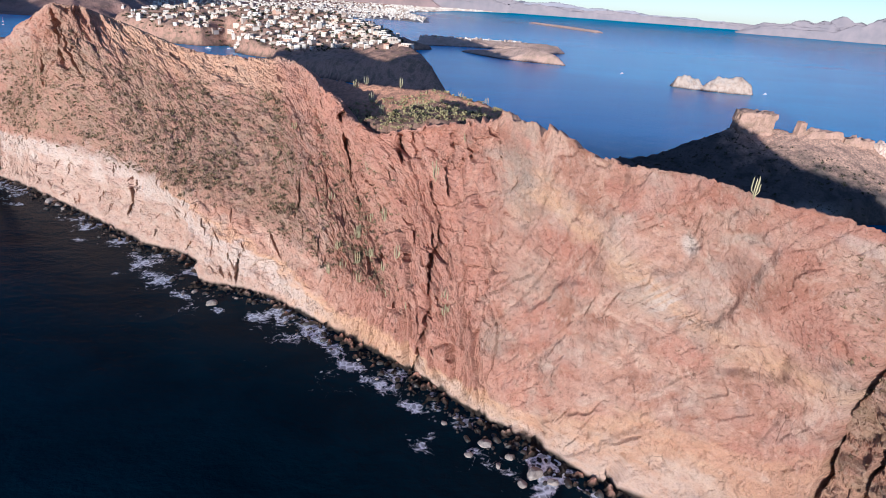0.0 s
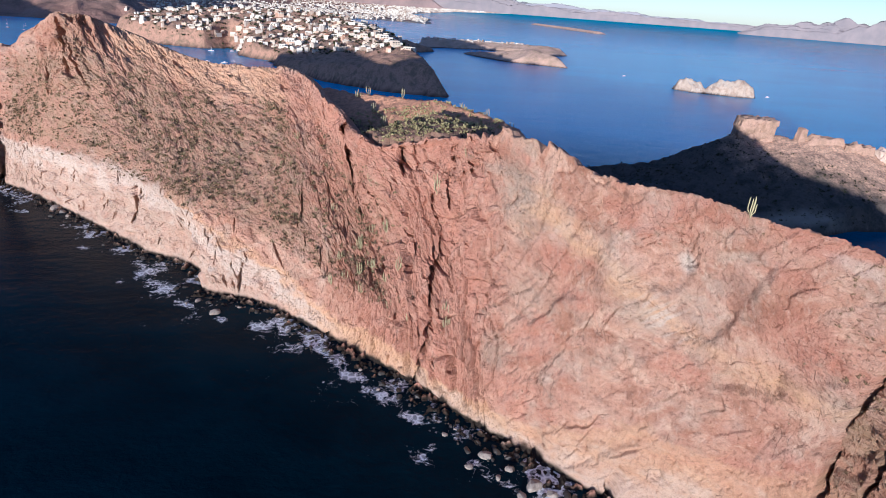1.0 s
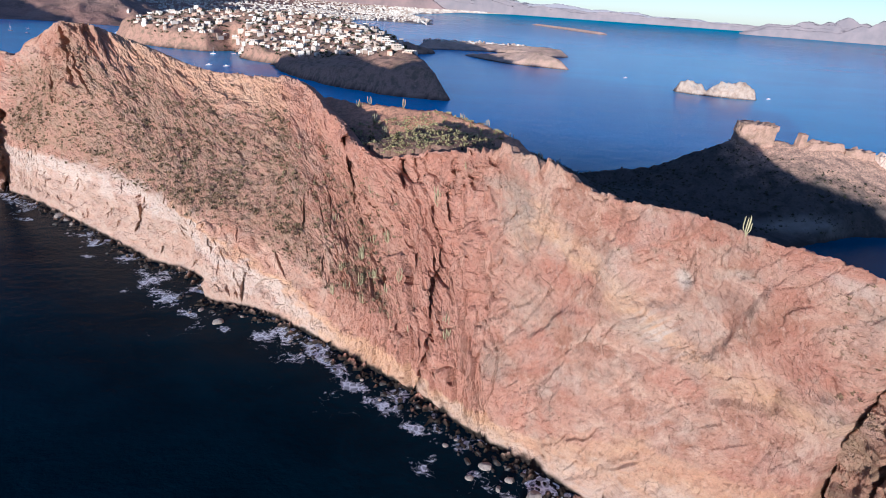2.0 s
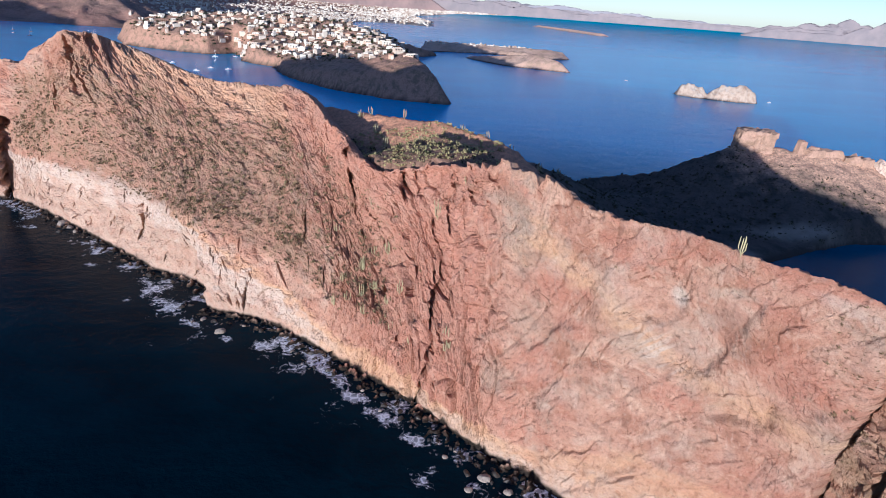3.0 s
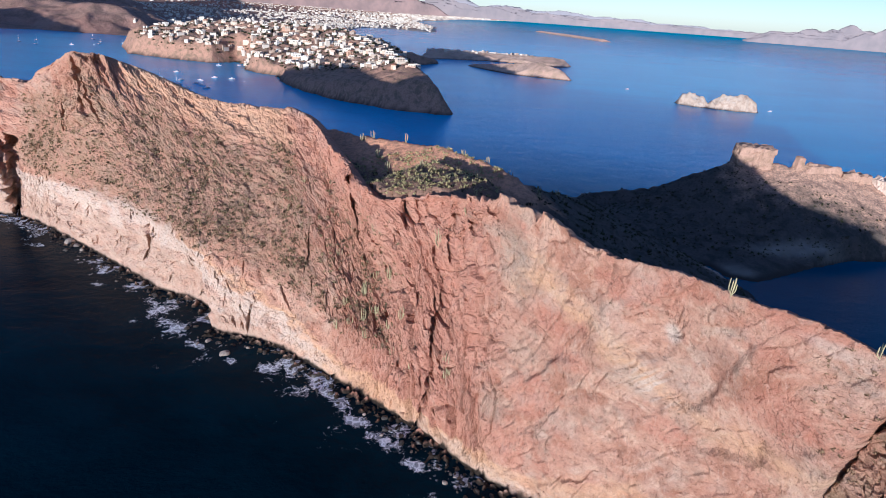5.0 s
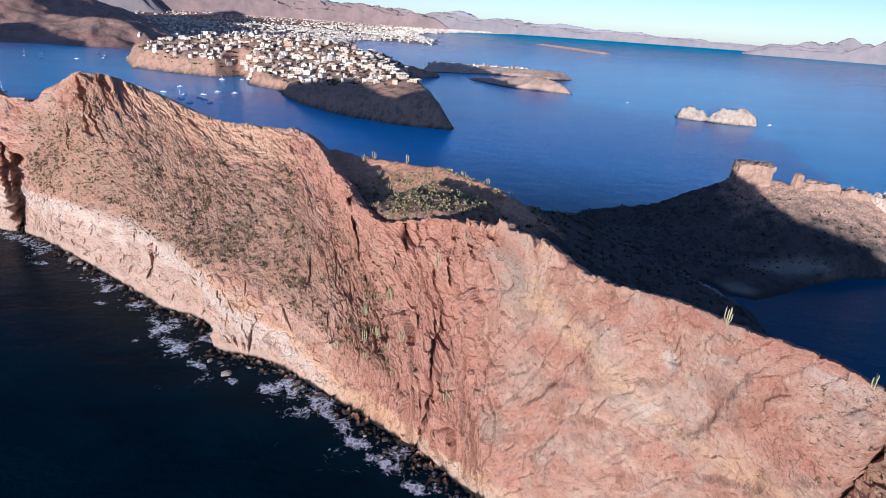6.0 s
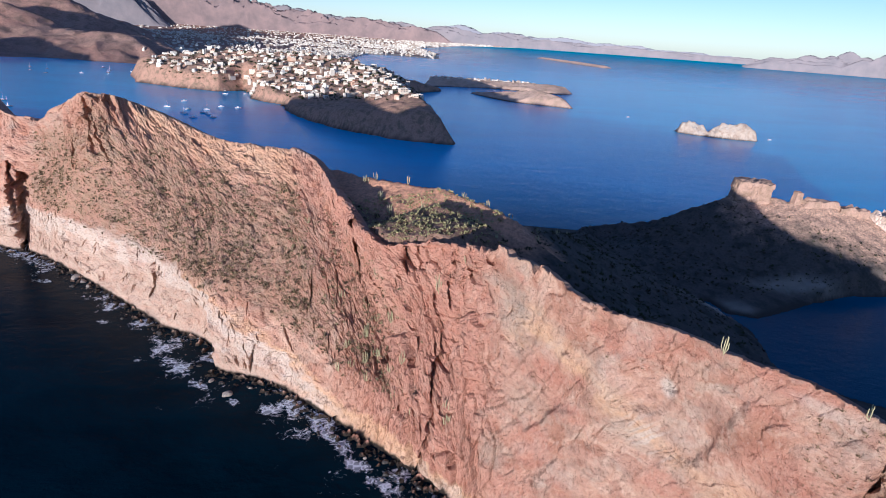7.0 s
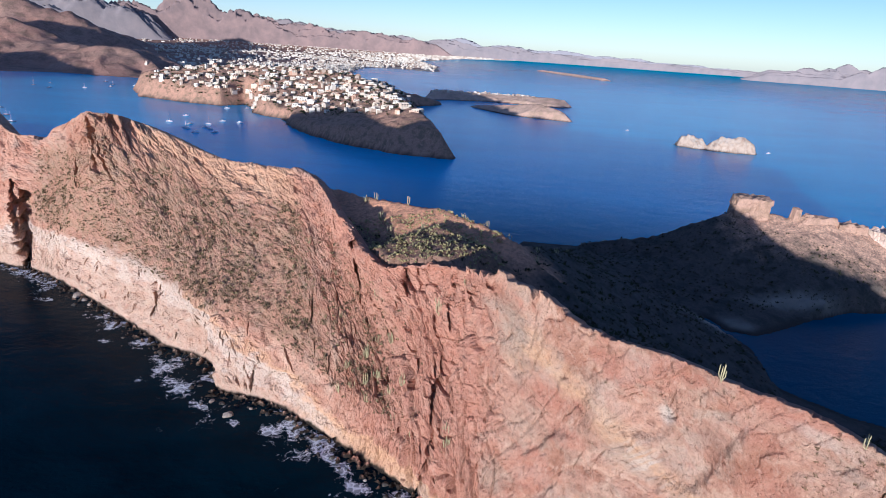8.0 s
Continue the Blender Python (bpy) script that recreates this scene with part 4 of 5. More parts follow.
# ---------------------------------------------------------------- sea
def build_sea():
    az = np.radians(np.concatenate([np.arange(-58, 46, 0.22), np.linspace(46, 302, 60)]))
    rings = np.concatenate([[0.01, 20, 40], np.arange(52, 330, 1.0), np.arange(330, 1000, 12), np.geomspace(1000, 24000, 70)])
    A, R = np.meshgrid(az, rings, indexing="ij")
    X, Y = R * np.sin(A), R * np.cos(A)
    foot = catmull(np.array([(x, y, 0.0) for x, y in FOOT]), np.linspace(0, len(FOOT) - 1, 300))[:, :2]
    d = np.full(X.shape, 1e9)
    near = R < 420
    px, py = X[near], Y[near]
    dd = np.full(px.shape, 1e9)
    for fx, fy in foot:
        dd = np.minimum(dd, np.hypot(px - fx, py - fy))
    d[near] = dd
    surf = np.exp(-((d - 4) / 9.0) ** 2) * (0.16 + 1.4 * fbm(X / 17, Y / 17, 0.9, 3))
    surf = np.clip(surf + 0.5 * np.exp(-(d / 24.0) ** 2) * step(0.25, 0.6, fbm(X / 12, Y / 12, 7.7, 3)), 0, 1)
    for fx, fy, wide, strength in ((-36, 151, 5, 1), (-30, 146, 5, 1), (-25, 139, 6, 1), (-18, 133, 6, 1), (-13, 130, 6, 1), (-5, 122, 5, 1), (-2, 108, 4, 0.9), (-119, 186, 4, 0.8), (-89, 172, 6, 0.8), (-73, 164, 4, 0.8), (-57, 163, 5, 0.7), (-149, 212, 4, 0.7), (13, 105, 5, 0.7), (-214, 263, 8, 0.8)):
        along, out = -0.84 * (X - fx) + 0.54 * (Y - fy), 0.54 * (X - fx) + 0.84 * (Y - fy)
        surf = np.maximum(surf, np.clip(strength * np.exp(-(along / wide) ** 2 - (out / (0.55 * wide)) ** 2) * (0.85 + 0.6 * fbm(X / 5, Y / 5, 2.2, 3)), 0, 1))
    fa, fr = np.arctan2(foot[:, 0], foot[:, 1]), np.hypot(foot[:, 0], foot[:, 1])
    order = np.argsort(fa)
    side = np.where(A > math.pi, A - 2 * math.pi, A)
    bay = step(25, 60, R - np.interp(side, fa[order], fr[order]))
    # Cove's shade painted in; far off dimmed because the squeezed sheet tilts sunward.
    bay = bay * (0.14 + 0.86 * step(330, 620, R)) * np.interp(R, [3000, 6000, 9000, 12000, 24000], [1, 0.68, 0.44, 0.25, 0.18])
    P = squeeze(np.stack([X, Y, np.zeros_like(X)], -1))
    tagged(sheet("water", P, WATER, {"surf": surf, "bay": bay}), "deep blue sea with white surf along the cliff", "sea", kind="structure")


build_sea()

# ---------------------------------------------------------------- rock tower and horn on the promontory
def crag(name, cx, cy, z0, sx, sy, height, lean, label, category, turn=0.0, seed=0.0, top=0.85, material=None):
    """A blocky rock stack with steep fluted sides and a nearly flat broken top."""
    na, nz = 96, 40
    a = np.linspace(0, 2 * math.pi, na + 1)
    s = np.concatenate([np.linspace(0, 1, nz), np.ones(8)])
    shrink = np.concatenate([np.ones(nz), np.linspace(0.9, 0.0, 8)])
    A, S = np.meshgrid(a, s, indexing="ij")
    K = np.meshgrid(a, shrink, indexing="ij")[1]
    square = 1 / np.maximum(np.abs(np.cos(A)), np.abs(np.sin(A))) ** 0.75
    r = square * (1 - (1 - top) * S)
    x, y = np.cos(A), np.sin(A)
    block, _ = facets(A * 2.2 + seed, S * height / 7 + 0.3 * np.sin(A), int(seed) + 20)
    bump = 0.07 * ridged(x * 1.6 + seed, y * 1.6, S * 0.8 * height / 10, 4) + 0.05 * fbm(x * 5, y * 5, S * height / 5 + seed, 3) + 0.16 * block * np.sin(A / 2) ** 0.3
    r = (r + bump) * K
    X, Y = sx * r * np.cos(A) + lean * S, sy * r * np.sin(A)
    Z = z0 + height * S + np.where(K < 1, 0.07 * height * fbm(X / 5 + seed, Y / 5, 1.0, 3), 0) + 0.9 * S * fbm(X / 3.2 + seed, Y / 6, 2.0, 3)
    ct, st = math.cos(radians(turn)), math.sin(radians(turn))
    P = np.stack([cx + X * ct - Y * st, cy + X * st + Y * ct, Z], -1)
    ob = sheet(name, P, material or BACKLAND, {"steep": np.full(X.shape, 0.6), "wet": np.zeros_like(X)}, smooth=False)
    return tagged(ob, label, category)


crag("rock_tower", 198, 381, 29, 11.0, 8.5, 19.5, 1.0, "square-topped tan rock tower, half in shade", "rock", -10, 1.0, 0.98, TOWER)
crag("rock_horn", 221.8, 367, 33, 2.6, 3.0, 13.0, 0.4, "small upright rock horn beside the tower", "rock", 5, 3.0, 0.75, TOWER)
crag("rock_crag", 237, 366, 33, 13, 4.5, 8.5, 0.3, "low broken crag along the promontory's edge", "rock", 3, 5.0, 0.72, TOWER)
crag("rock_crag", 230, 366, 36, 3.4, 3.0, 6.8, 0.2, "small knob of tan rock beside the horn", "rock", 20, 6.0, 0.6, TOWER)
crag("rock_cliff", 276, 357, -3, 8, 9, 40, 0, "pale bare sea-cut rock wall", "rock", 22, 8.0, 0.86, PALEWALL)
crag("rock_cliff", 257, 364, 4, 12, 7, 34.5, 0, "tan rough rock wall on the promontory", "rock", -8, 9.0, 0.72, TOWER)


# ---------------------------------------------------------------- plants
def tufts(name, places, sizes, material, label, category, blades=14, seed=1, group=""):
    """Many low shrubs of thin bent sprays, one mesh."""
    r = np.random.default_rng(seed)
    at = np.repeat(np.asarray(places, float), blades, axis=0)
    size = np.repeat(np.asarray(sizes, float), blades)
    n = len(at)
    a, tilt = r.random(n) * 6.283, 0.2 + 1.1 * r.random(n)
    ln, w = size * (0.45 + 0.65 * r.random(n)), size * (0.12 + 0.14 * r.random(n))
    way = np.stack([np.cos(a) * np.sin(tilt), np.sin(a) * np.sin(tilt), np.cos(tilt)], -1) * ln[:, None]
    side = np.stack([-np.sin(a) * w, np.cos(a) * w, np.zeros(n)], -1)
    base = at + np.stack([r.normal(size=n) * 0.25 * size, r.normal(size=n) * 0.25 * size, np.full(n, -0.15)], -1)
    lift = np.stack([np.zeros(n), np.zeros(n), 0.1 * size], -1)
    verts = np.stack([base, base + 0.6 * way + side, base + 0.6 * way - side + lift, base + way], 1).reshape(-1, 3)
    k = 4 * np.arange(n)[:, None]
    tris = np.concatenate([k + (0, 1, 2), k + (1, 3, 2)], 1).reshape(-1, 3)
    me = bpy.data.meshes.new(name)
    me.vertices.add(len(verts))
    me.vertices.foreach_set("co", verts.astype(np.float32).ravel())
    me.loops.add(tris.size)
    me.loops.foreach_set("vertex_index", tris.ravel().astype(np.int32))
    me.polygons.add(len(tris))
    me.polygons.foreach_set("loop_start", np.arange(0, tris.size, 3, dtype=np.int32))
    me.update(calc_edges=True)
    me.materials.append(material)
    return tagged(new(name, me), label, category, kind="stuff")


weight = CSCRUB * (CP[..., 2] > 6) * (0.25 + step(-0.15, 0.35, fbm(CU / 7, CP[..., 2] / 4.5, 1.3, 3)))
flat = np.flatnonzero(weight > 0.12)
pr = weight.ravel()[flat]
pick = rng.choice(flat, 7400, replace=False, p=pr / pr.sum())
spots = CP.reshape(-1, 3)[pick]
tufts("scrub", spots[:4600], 0.35 + 0.85 * rng.random(4600) ** 2.2, BUSH, "dry grey-brown scrub tufts on the cliff's upper slope", "scrub", 11, 2)
tufts("dark_scrub", spots[4600:5900], 0.45 + 1.1 * rng.random(1300) ** 2.5, TWIG, "dark leafless shrubs dotted over the cliff's upper slope", "scrub", 15, 7)
tufts("green_scrub", spots[5900:], 0.45 + 0.9 * rng.random(1500) ** 2, GREEN, "olive-green desert shrubs on the cliff", "scrub", 14, 3)
sparse = np.flatnonzero(((CT > 8.2) & (CT < 18.3) & (CV > 3.0) & (CV < 4.95)).ravel())
pick = rng.choice(sparse, 420, replace=False)
tufts("ledge_scrub", CP.reshape(-1, 3)[pick], 0.25 + 0.45 * rng.random(420) ** 2, BUSH, "small dry tufts on ledges of the bare rock", "scrub", 9, 4)
gp = np.flatnonzero(((np.abs(CT - 9.0) < 1.1) & (CV > 2.9) & (CV < 4.6)).ravel())
pick = rng.choice(gp, 130, replace=False)
tufts("gully_scrub", CP.reshape(-1, 3)[pick], 0.45 + 0.8 * rng.random(130) ** 2, GREEN, "dense green shrubs growing in the cliff's gully", "scrub", 18, 5)
gp = np.flatnonzero(((CT > 17.0) & (CT < 18.6) & (CV > 2.3) & (CV < 4.9)).ravel())
pick = rng.choice(gp, 420, replace=False)
tufts("corner_scrub", CP.reshape(-1, 3)[pick], 0.35 + 0.6 * rng.random(420) ** 2, BUSH, "rough dark scrub on the cliff's near corner", "scrub", 14, 6)

wild = np.stack([-60 + 330 * rng.random(24000), 120 + 270 * rng.random(24000)], 1)
wild = wild[(back_sunlit_tan(wild[:, 0], wild[:, 1]) < 0.75) & (back_rust(wild[:, 0], wild[:, 1]) < 0.6)]
back = [(x, y, z - 0.1) for x, y in wild for z in [back_at(x, y)] if z > 3][:6600]
# darker shrubs than on the cliff, painting in the slope's shade
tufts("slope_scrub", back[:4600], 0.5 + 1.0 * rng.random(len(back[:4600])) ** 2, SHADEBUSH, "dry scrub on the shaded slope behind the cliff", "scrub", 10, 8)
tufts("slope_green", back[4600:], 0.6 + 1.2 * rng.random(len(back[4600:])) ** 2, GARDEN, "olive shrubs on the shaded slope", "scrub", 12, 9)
flatland = []
while len(flatland) < 1700:
    x, y = -58 + 75 * rng.random(), 165 + 50 * rng.random()
    z = back_at(x, y)
    if z > 58:
        flatland.append((x, y, z - 0.1))
tufts("plateau_scrub", flatland, 0.4 + 0.9 * rng.random(1700) ** 2, PLATEAU, "olive and yellow scrub on the plateau behind the crest", "scrub", 14, 10)


def cactus(name, columns, height, seed, label):
    """A columnar cactus: ribbed stems that curve up from one foot."""
    r = random.Random(seed)
    ob = thing(name, Matrix(), label, "cactus", "columnar cacti")
    for c in range(columns):
        bm = bmesh.new()
        a = c * 2.4 + r.random()
        h = height * (1.0 if c == 0 else 0.5 + 0.45 * r.random())
        out = 0.0 if c == 0 else 0.4 + 0.75 * r.random()
        base = 0.0 if c == 0 else 0.15 * height * r.random()
        line, rad = [], []
        for k in range(8):
            s = k / 7
            o = out * min(1, s * 3.2) + 0.12 * s * r.random()
            line.append((math.cos(a) * o, math.sin(a) * o, base - 0.3 + (h - base + 0.3) * s))
            rad.append(0.10 * (0.75 + 0.5 * s if s < 0.5 else 1.0) * (1.0 if s < 0.9 else 0.35))
        tube(bm, line, rad, 10, 0.22)
        part("trunk" if c == 0 else "arm", bm, CACTUS, ob)
    return ob


kinds = [cactus("cactus", 5, 3.6, 1, "yellow-green columnar cactus with upright arms on the rock"),
         cactus("cactus", 7, 3.0, 2, "dense clump of tall yellow-green cactus stems"),
         cactus("cactus", 3, 2.7, 3, "slim columnar cactus with two arms"),
         cactus("cactus", 9, 4.0, 4, "large many-armed columnar cactus")]
CACTI = [(0, 15.78, 5.02), (2, 17.45, 5.03), (1, 11.42, 4.8), (1, 11.46, 4.74), (3, 8.73, 3.62), (1, 8.8, 3.7), (0, 8.6, 3.25), (2, 9.1, 3.9), (1, 8.95, 3.45), (3, 10.79, 3.27), (1, 10.83, 3.2),
         (0, 10.93, 4.32), (2, 10.97, 4.45), (1, 9.25, 3.35), (0, 9.6, 4.2), (2, 8.2, 3.08), (0, 7.95, 2.9), (1, 8.5, 3.02), (2, 9.5, 4.4), (0, 9.35, 3.9), (2, 8.3, 3.9), (1, 9.3, 3.05), (0, 9.75, 3.5), (2, 9.9, 3.1), (2, 7.7, 4.3), (1, 8.2, 3.3)]
used = set()


def stand(kind, x, y, z, size=1.0):
    m = pose(x, y, z, 0, 0, rng.random() * 360) @ Matrix.Scale(size, 4)
    if kind in used:
        return copy_thing(kinds[kind], m)
    used.add(kind)
    kinds[kind].matrix_basis = m
    return kinds[kind]


for k, t, v in CACTI:
    x, y, z = on_cliff(t, v)
    ob = stand(k, x, y, z - 0.2, 1.0 + 0.25 * rng.random())
for k, x, y, size in ((3, -47.6, 207, 1.35), (0, -45, 209, 1.2), (2, -52, 214, 1.0), (1, -38, 228, 1.1), (2, -34, 229, 1.2), (0, -20, 222, 1.0), (1, -12, 205, 1.1), (2, -3, 216, 1.0), (1, 3, 210, 0.9),
                      (0, 12, 203, 0.9), (2, 20, 198, 1.1), (1, -30, 214, 1.2), (0, -25, 205, 1.0), (2, 34, 218, 1.0), (1, 46, 240, 1.0), (0, 30, 190, 0.9), (2, 60, 285, 1.0), (2, -28, 231, 0.9), (0, 8, 192, 1.0)):
    stand(k, x, y, back_at(x, y) - 0.3, size)


# ---------------------------------------------------------------- shore boulders
def boulder(seed, material):
    bm = bmesh.new()
    bmesh.ops.create_icosphere(bm, subdivisions=2, radius=1)
    r = random.Random(seed)
    cuts = [(Vector((r.gauss(0, 1), r.gauss(0, 1), r.gauss(0, 0.8))).normalized(), 0.55 + 0.3 * r.random()) for _ in range(9)]
    sx, sy, sz = 1, 0.65 + 0.3 * r.random(), 0.55 + 0.3 * r.random()
    for vert in bm.verts:
        for d, lim in cuts:
            over = vert.co.dot(d) - lim
            if over > 0:
                vert.co -= d * over
        vert.co = Vector((vert.co.x * sx, vert.co.y * sy, vert.co.z * sz)) * (1 + 0.08 * noise.noise(vert.co * 3 + Vector((seed, 0, 0))))
    me = bpy.data.meshes.new("boulder")
    bm.to_mesh(me)
    bm.free()
    me.materials.append(material)
    return me


stones = [boulder(s, WETROCK) for s in range(5)]
pales = [boulder(s + 20, PALEROCK) for s in range(4)]
foot_line = catmull(np.array([(x, y, 0.0) for x, y in FOOT]), np.linspace(1.5, 17, 2000))
for n in range(285):
    c = foot_line[rng.integers(0, 2000)]
    off = 2.5 + abs(rng.normal()) * 4.0
    size = 0.35 + 1.1 * rng.random() ** 3
    pale_one = rng.random() < 0.13
    ob = new("boulder", (pales if pale_one else stones)[rng.integers(0, 4)])
    ob.matrix_basis = pose(c[0] - 0.54 * off, c[1] - 0.84 * off, -0.1 * size, rng.random() * 30, rng.random() * 30, rng.random() * 360) @ Matrix.Scale(size, 4)
    tagged(ob, "pale boulder fallen in the surf" if pale_one else "dark wet boulder in the surf below the cliff", "boulder", "shore boulders")
for x, y, s in ((14, 110, 1.9), (20, 106, 1.5), (25.5, 101, 2.6), (29, 99, 1.6), (10, 106, 1.2), (17, 103, 1.1), (22, 98, 1.4), (-77, 168, 2.2), (-86, 176, 1.2), (-188, 252, 3.0), (-182, 249, 2.0), (-176, 244, 1.6)):
    ob = new("boulder", pales[int(abs(x)) % 4])
    ob.matrix_basis = pose(x, y, 0.1 * s, 10, 5, x * 37) @ Matrix.Scale(s, 4)
    tagged(ob, "large pale boulder standing in white water", "boulder", "shore boulders")

# ---------------------------------------------------------------- the town
WALLS = [plain("white house plaster", (0.74, 0.67, 0.58), 0.85, 0.2, 0.5, 0.2, random_to=(0.56, 0.42, 0.32)),
         plain("cream house plaster", (0.64, 0.54, 0.43), 0.85, 0.2, 0.5, 0.2, random_to=(0.50, 0.29, 0.20))]
ROOF = plain("flat roof screed", (0.62, 0.58, 0.54), 0.9, 0.2, 0.5, 0.2)
TILE = plain("terracotta roof", (0.42, 0.17, 0.10), 0.85, 0.25, 1.0, 0.2)
PANE = plain("dark window glass", (0.03, 0.035, 0.045), 0.12, 0.2, 1.0, 0.6)
WOOD = plain("weathered brown door", (0.16, 0.09, 0.055), 0.6, 0.3, 1.0, 0.3)


def house(seed):
    """A stepped flat-roofed hillside house with terrace, parapets, windows and a door."""
    r = random.Random(seed)
    w, d, h = r.uniform(10, 17), r.uniform(8, 13), r.choice((3.6, 3.8, 6.4, 6.8))
    tiled = seed % 5 == 3
    ob = thing("house", Matrix(), "flat-roofed white plaster house on the hillside" if not tiled else "pale house with a terracotta roof on the hillside", "house", "hillside houses")
    wall = WALLS[seed % 2]
    bm = bmesh.new()
    box(bm, -w / 2, w / 2, -d / 2, d / 2, -5, h)
    part("wall", bm, wall, ob)
    bm = bmesh.new()
    if tiled:
        v = [bm.verts.new(p) for p in ((-w / 2 - .4, -d / 2 - .4, h + .004), (w / 2 + .4, -d / 2 - .4, h + .004), (w / 2 + .4, d / 2 + .4, h + .004), (-w / 2 - .4, d / 2 + .4, h + .004), (-w / 4, 0, h + 2.0), (w / 4, 0, h + 2.0))]
        for f in ((0, 1, 5, 4), (2, 3, 4, 5), (1, 2, 5), (3, 0, 4), (3, 2, 1, 0)):
            bm.faces.new([v[i] for i in f])
        part("roof", bm, TILE, ob)
    else:
        for a in ((-w / 2, w / 2, -d / 2, -d / 2 + .3), (-w / 2, w / 2, d / 2 - .3, d / 2), (-w / 2, -w / 2 + .3, -d / 2 + .3, d / 2 - .3), (w / 2 - .3, w / 2, -d / 2 + .3, d / 2 - .3)):
            box(bm, *a, h + .002, h + 0.8)
        part("parapet", bm, wall, ob)
        bm = bmesh.new()
        box(bm, -w / 2 + .3, w / 2 - .3, -d / 2 + .3, d / 2 - .3, h - .1, h + .06)
        part("roof", bm, ROOF, ob)
    ww, wd, wh = w * r.uniform(0.35, 0.6), d * r.uniform(0.4, 0.7), h * r.uniform(0.45, 0.8)
    side = r.choice((-1, 1))
    bm = bmesh.new()
    x0 = side * (w / 2 + ww / 2)
    box(bm, x0 - ww / 2, x0 + ww / 2, -d / 2, -d / 2 + wd, -5, wh)
    box(bm, x0 - ww / 2 - .1, x0 + ww / 2 + .1, -d / 2 - .1, -d / 2 + wd + .1, wh, wh + .35)
    part("wing", bm, wall, ob)
    bm = bmesh.new()
    box(bm, -w / 2, w / 2, -d / 2 - 4, -d / 2, -5, h * 0.12 + 0.2)
    box(bm, -w / 2, w / 2, -d / 2 - 4, -d / 2 - 3.8, h * 0.12 + 0.2, h * 0.12 + 1.1)
    part("terrace", bm, WALLS[1], ob)
    floors = max(1, int(h // 3))
    for f in range(floors):
        z = f * 3.1 + 1.0
        cols = 3 if w > 12 else 2
        for c in range(cols):
            x = (c - (cols - 1) / 2) * w / cols
            bm = bmesh.new()
            if f == 0 and c == 0:
                box(bm, x - .6, x + .6, -d / 2 - .05, -d / 2 + .1, z - 0.4, z + 1.7)
                part("door", bm, WOOD, ob)
            else:
                box(bm, x - w / cols * .3, x + w / cols * .3, -d / 2 - .05, -d / 2 + .1, z - 0.2, z + 1.6)
                part("window", bm, PANE, ob)
    return ob


houses = [house(s) for s in range(10)]
TOWN = [(-650, 1172), (-560, 1122), (-480, 1104), (-425, 1140), (-385, 1040), (-310, 985), (-268, 930), (-215, 880), (-150, 845), (-95, 800), (-62, 790), (-58, 850), (-65, 940), (-120, 1140), (-165, 1290), (-260, 1420), (-480, 1480), (-660, 1330)]
taken, spare = [], []
spots = np.stack([-670 + 620 * rng.random(17000), 780 + 720 * rng.random(17000)], 1)
spots = spots[inside_distance(spots[:, 0], spots[:, 1], TOWN) > 2]
bare = fbm(spots[:, 0] / 70, spots[:, 1] / 70, 3.0, 2)
front = -0.8 * (spots[:, 0] + 600) + (spots[:, 1] - 1180) < 120
for (x, y), b, ahead in zip(spots, bare, front):
    if rng.random() < 0.93 * (b > 0.08) or any((x - p) ** 2 + (y - q) ** 2 < 14.5 ** 2 for p, q in taken):
        continue
    if ahead and len(taken) < 300:
        taken.append((x, y))
    elif len(spare) < 520 and not any((x - p) ** 2 + (y - q) ** 2 < 10.5 ** 2 for p, q in spare):
        spare.append((x, y))
first = set()
for n, (x, y) in enumerate(taken):
    k = int(rng.integers(0, 10))
    m = pose(x, y, town_at(x, y) - 0.2, 0, 0, rng.normal() * 16 + rng.choice([0, 0, 35, -40, 90])) @ Matrix.Scale(0.62 + 0.36 * rng.random(), 4)
    if k in first:
        copy_thing(houses[k], m)
    else:
        houses[k].matrix_basis = m
        first.add(k)


def block_town(name, places, size, material, label, far=False):
    """Small houses too far off to pick apart: stepped blocks in one mesh."""
    r = np.random.default_rng(len(places))
    verts, faces = [], []
    for x, y, z in places:
        a = r.random() * 1.6
        for b in range(2):
            w, d, h = size * (0.5 + 0.8 * r.random()) * (1 - .4 * b), size * (0.4 + 0.6 * r.random()) * (1 - .4 * b), size * (0.28 + 0.3 * r.random()) * (1 + .4 * b)
            ox, oy = (r.normal(size=2) * size * 0.3) if b else (0, 0)
            k = len(verts)
            for zz in (z - 4, z + h):
                for sx, sy in ((-1, -1), (1, -1), (1, 1), (-1, 1)):
                    verts.append((x + ox + (sx * w * math.cos(a) - sy * d * math.sin(a)) / 2, y + oy + (sx * w * math.sin(a) + sy * d * math.cos(a)) / 2, zz))
            faces += [(k + 4, k + 5, k + 6, k + 7), (k, k + 1, k + 5, k + 4), (k + 1, k + 2, k + 6, k + 5), (k + 2, k + 3, k + 7, k + 6), (k + 3, k, k + 4, k + 7)]
    verts = squeeze(np.array(verts)) if far else verts
    return tagged(soup(name, verts, faces, material), label, "houses", kind="stuff")


def block_paint(name, a, b):
    n = Nodes(name)
    r = n.node("ShaderNodeNewGeometry").outputs["Random Per Island"]
    g = n.noise(n.coord(), 0.3, 4)
    return n.done(n.mix(n.math("MULTIPLY", n.ramp(r, [(0.3, 0.0), (0.9, 1.0)]), n.math("ADD", g, 0.4)), a, b), 0.85, spec=0.2)


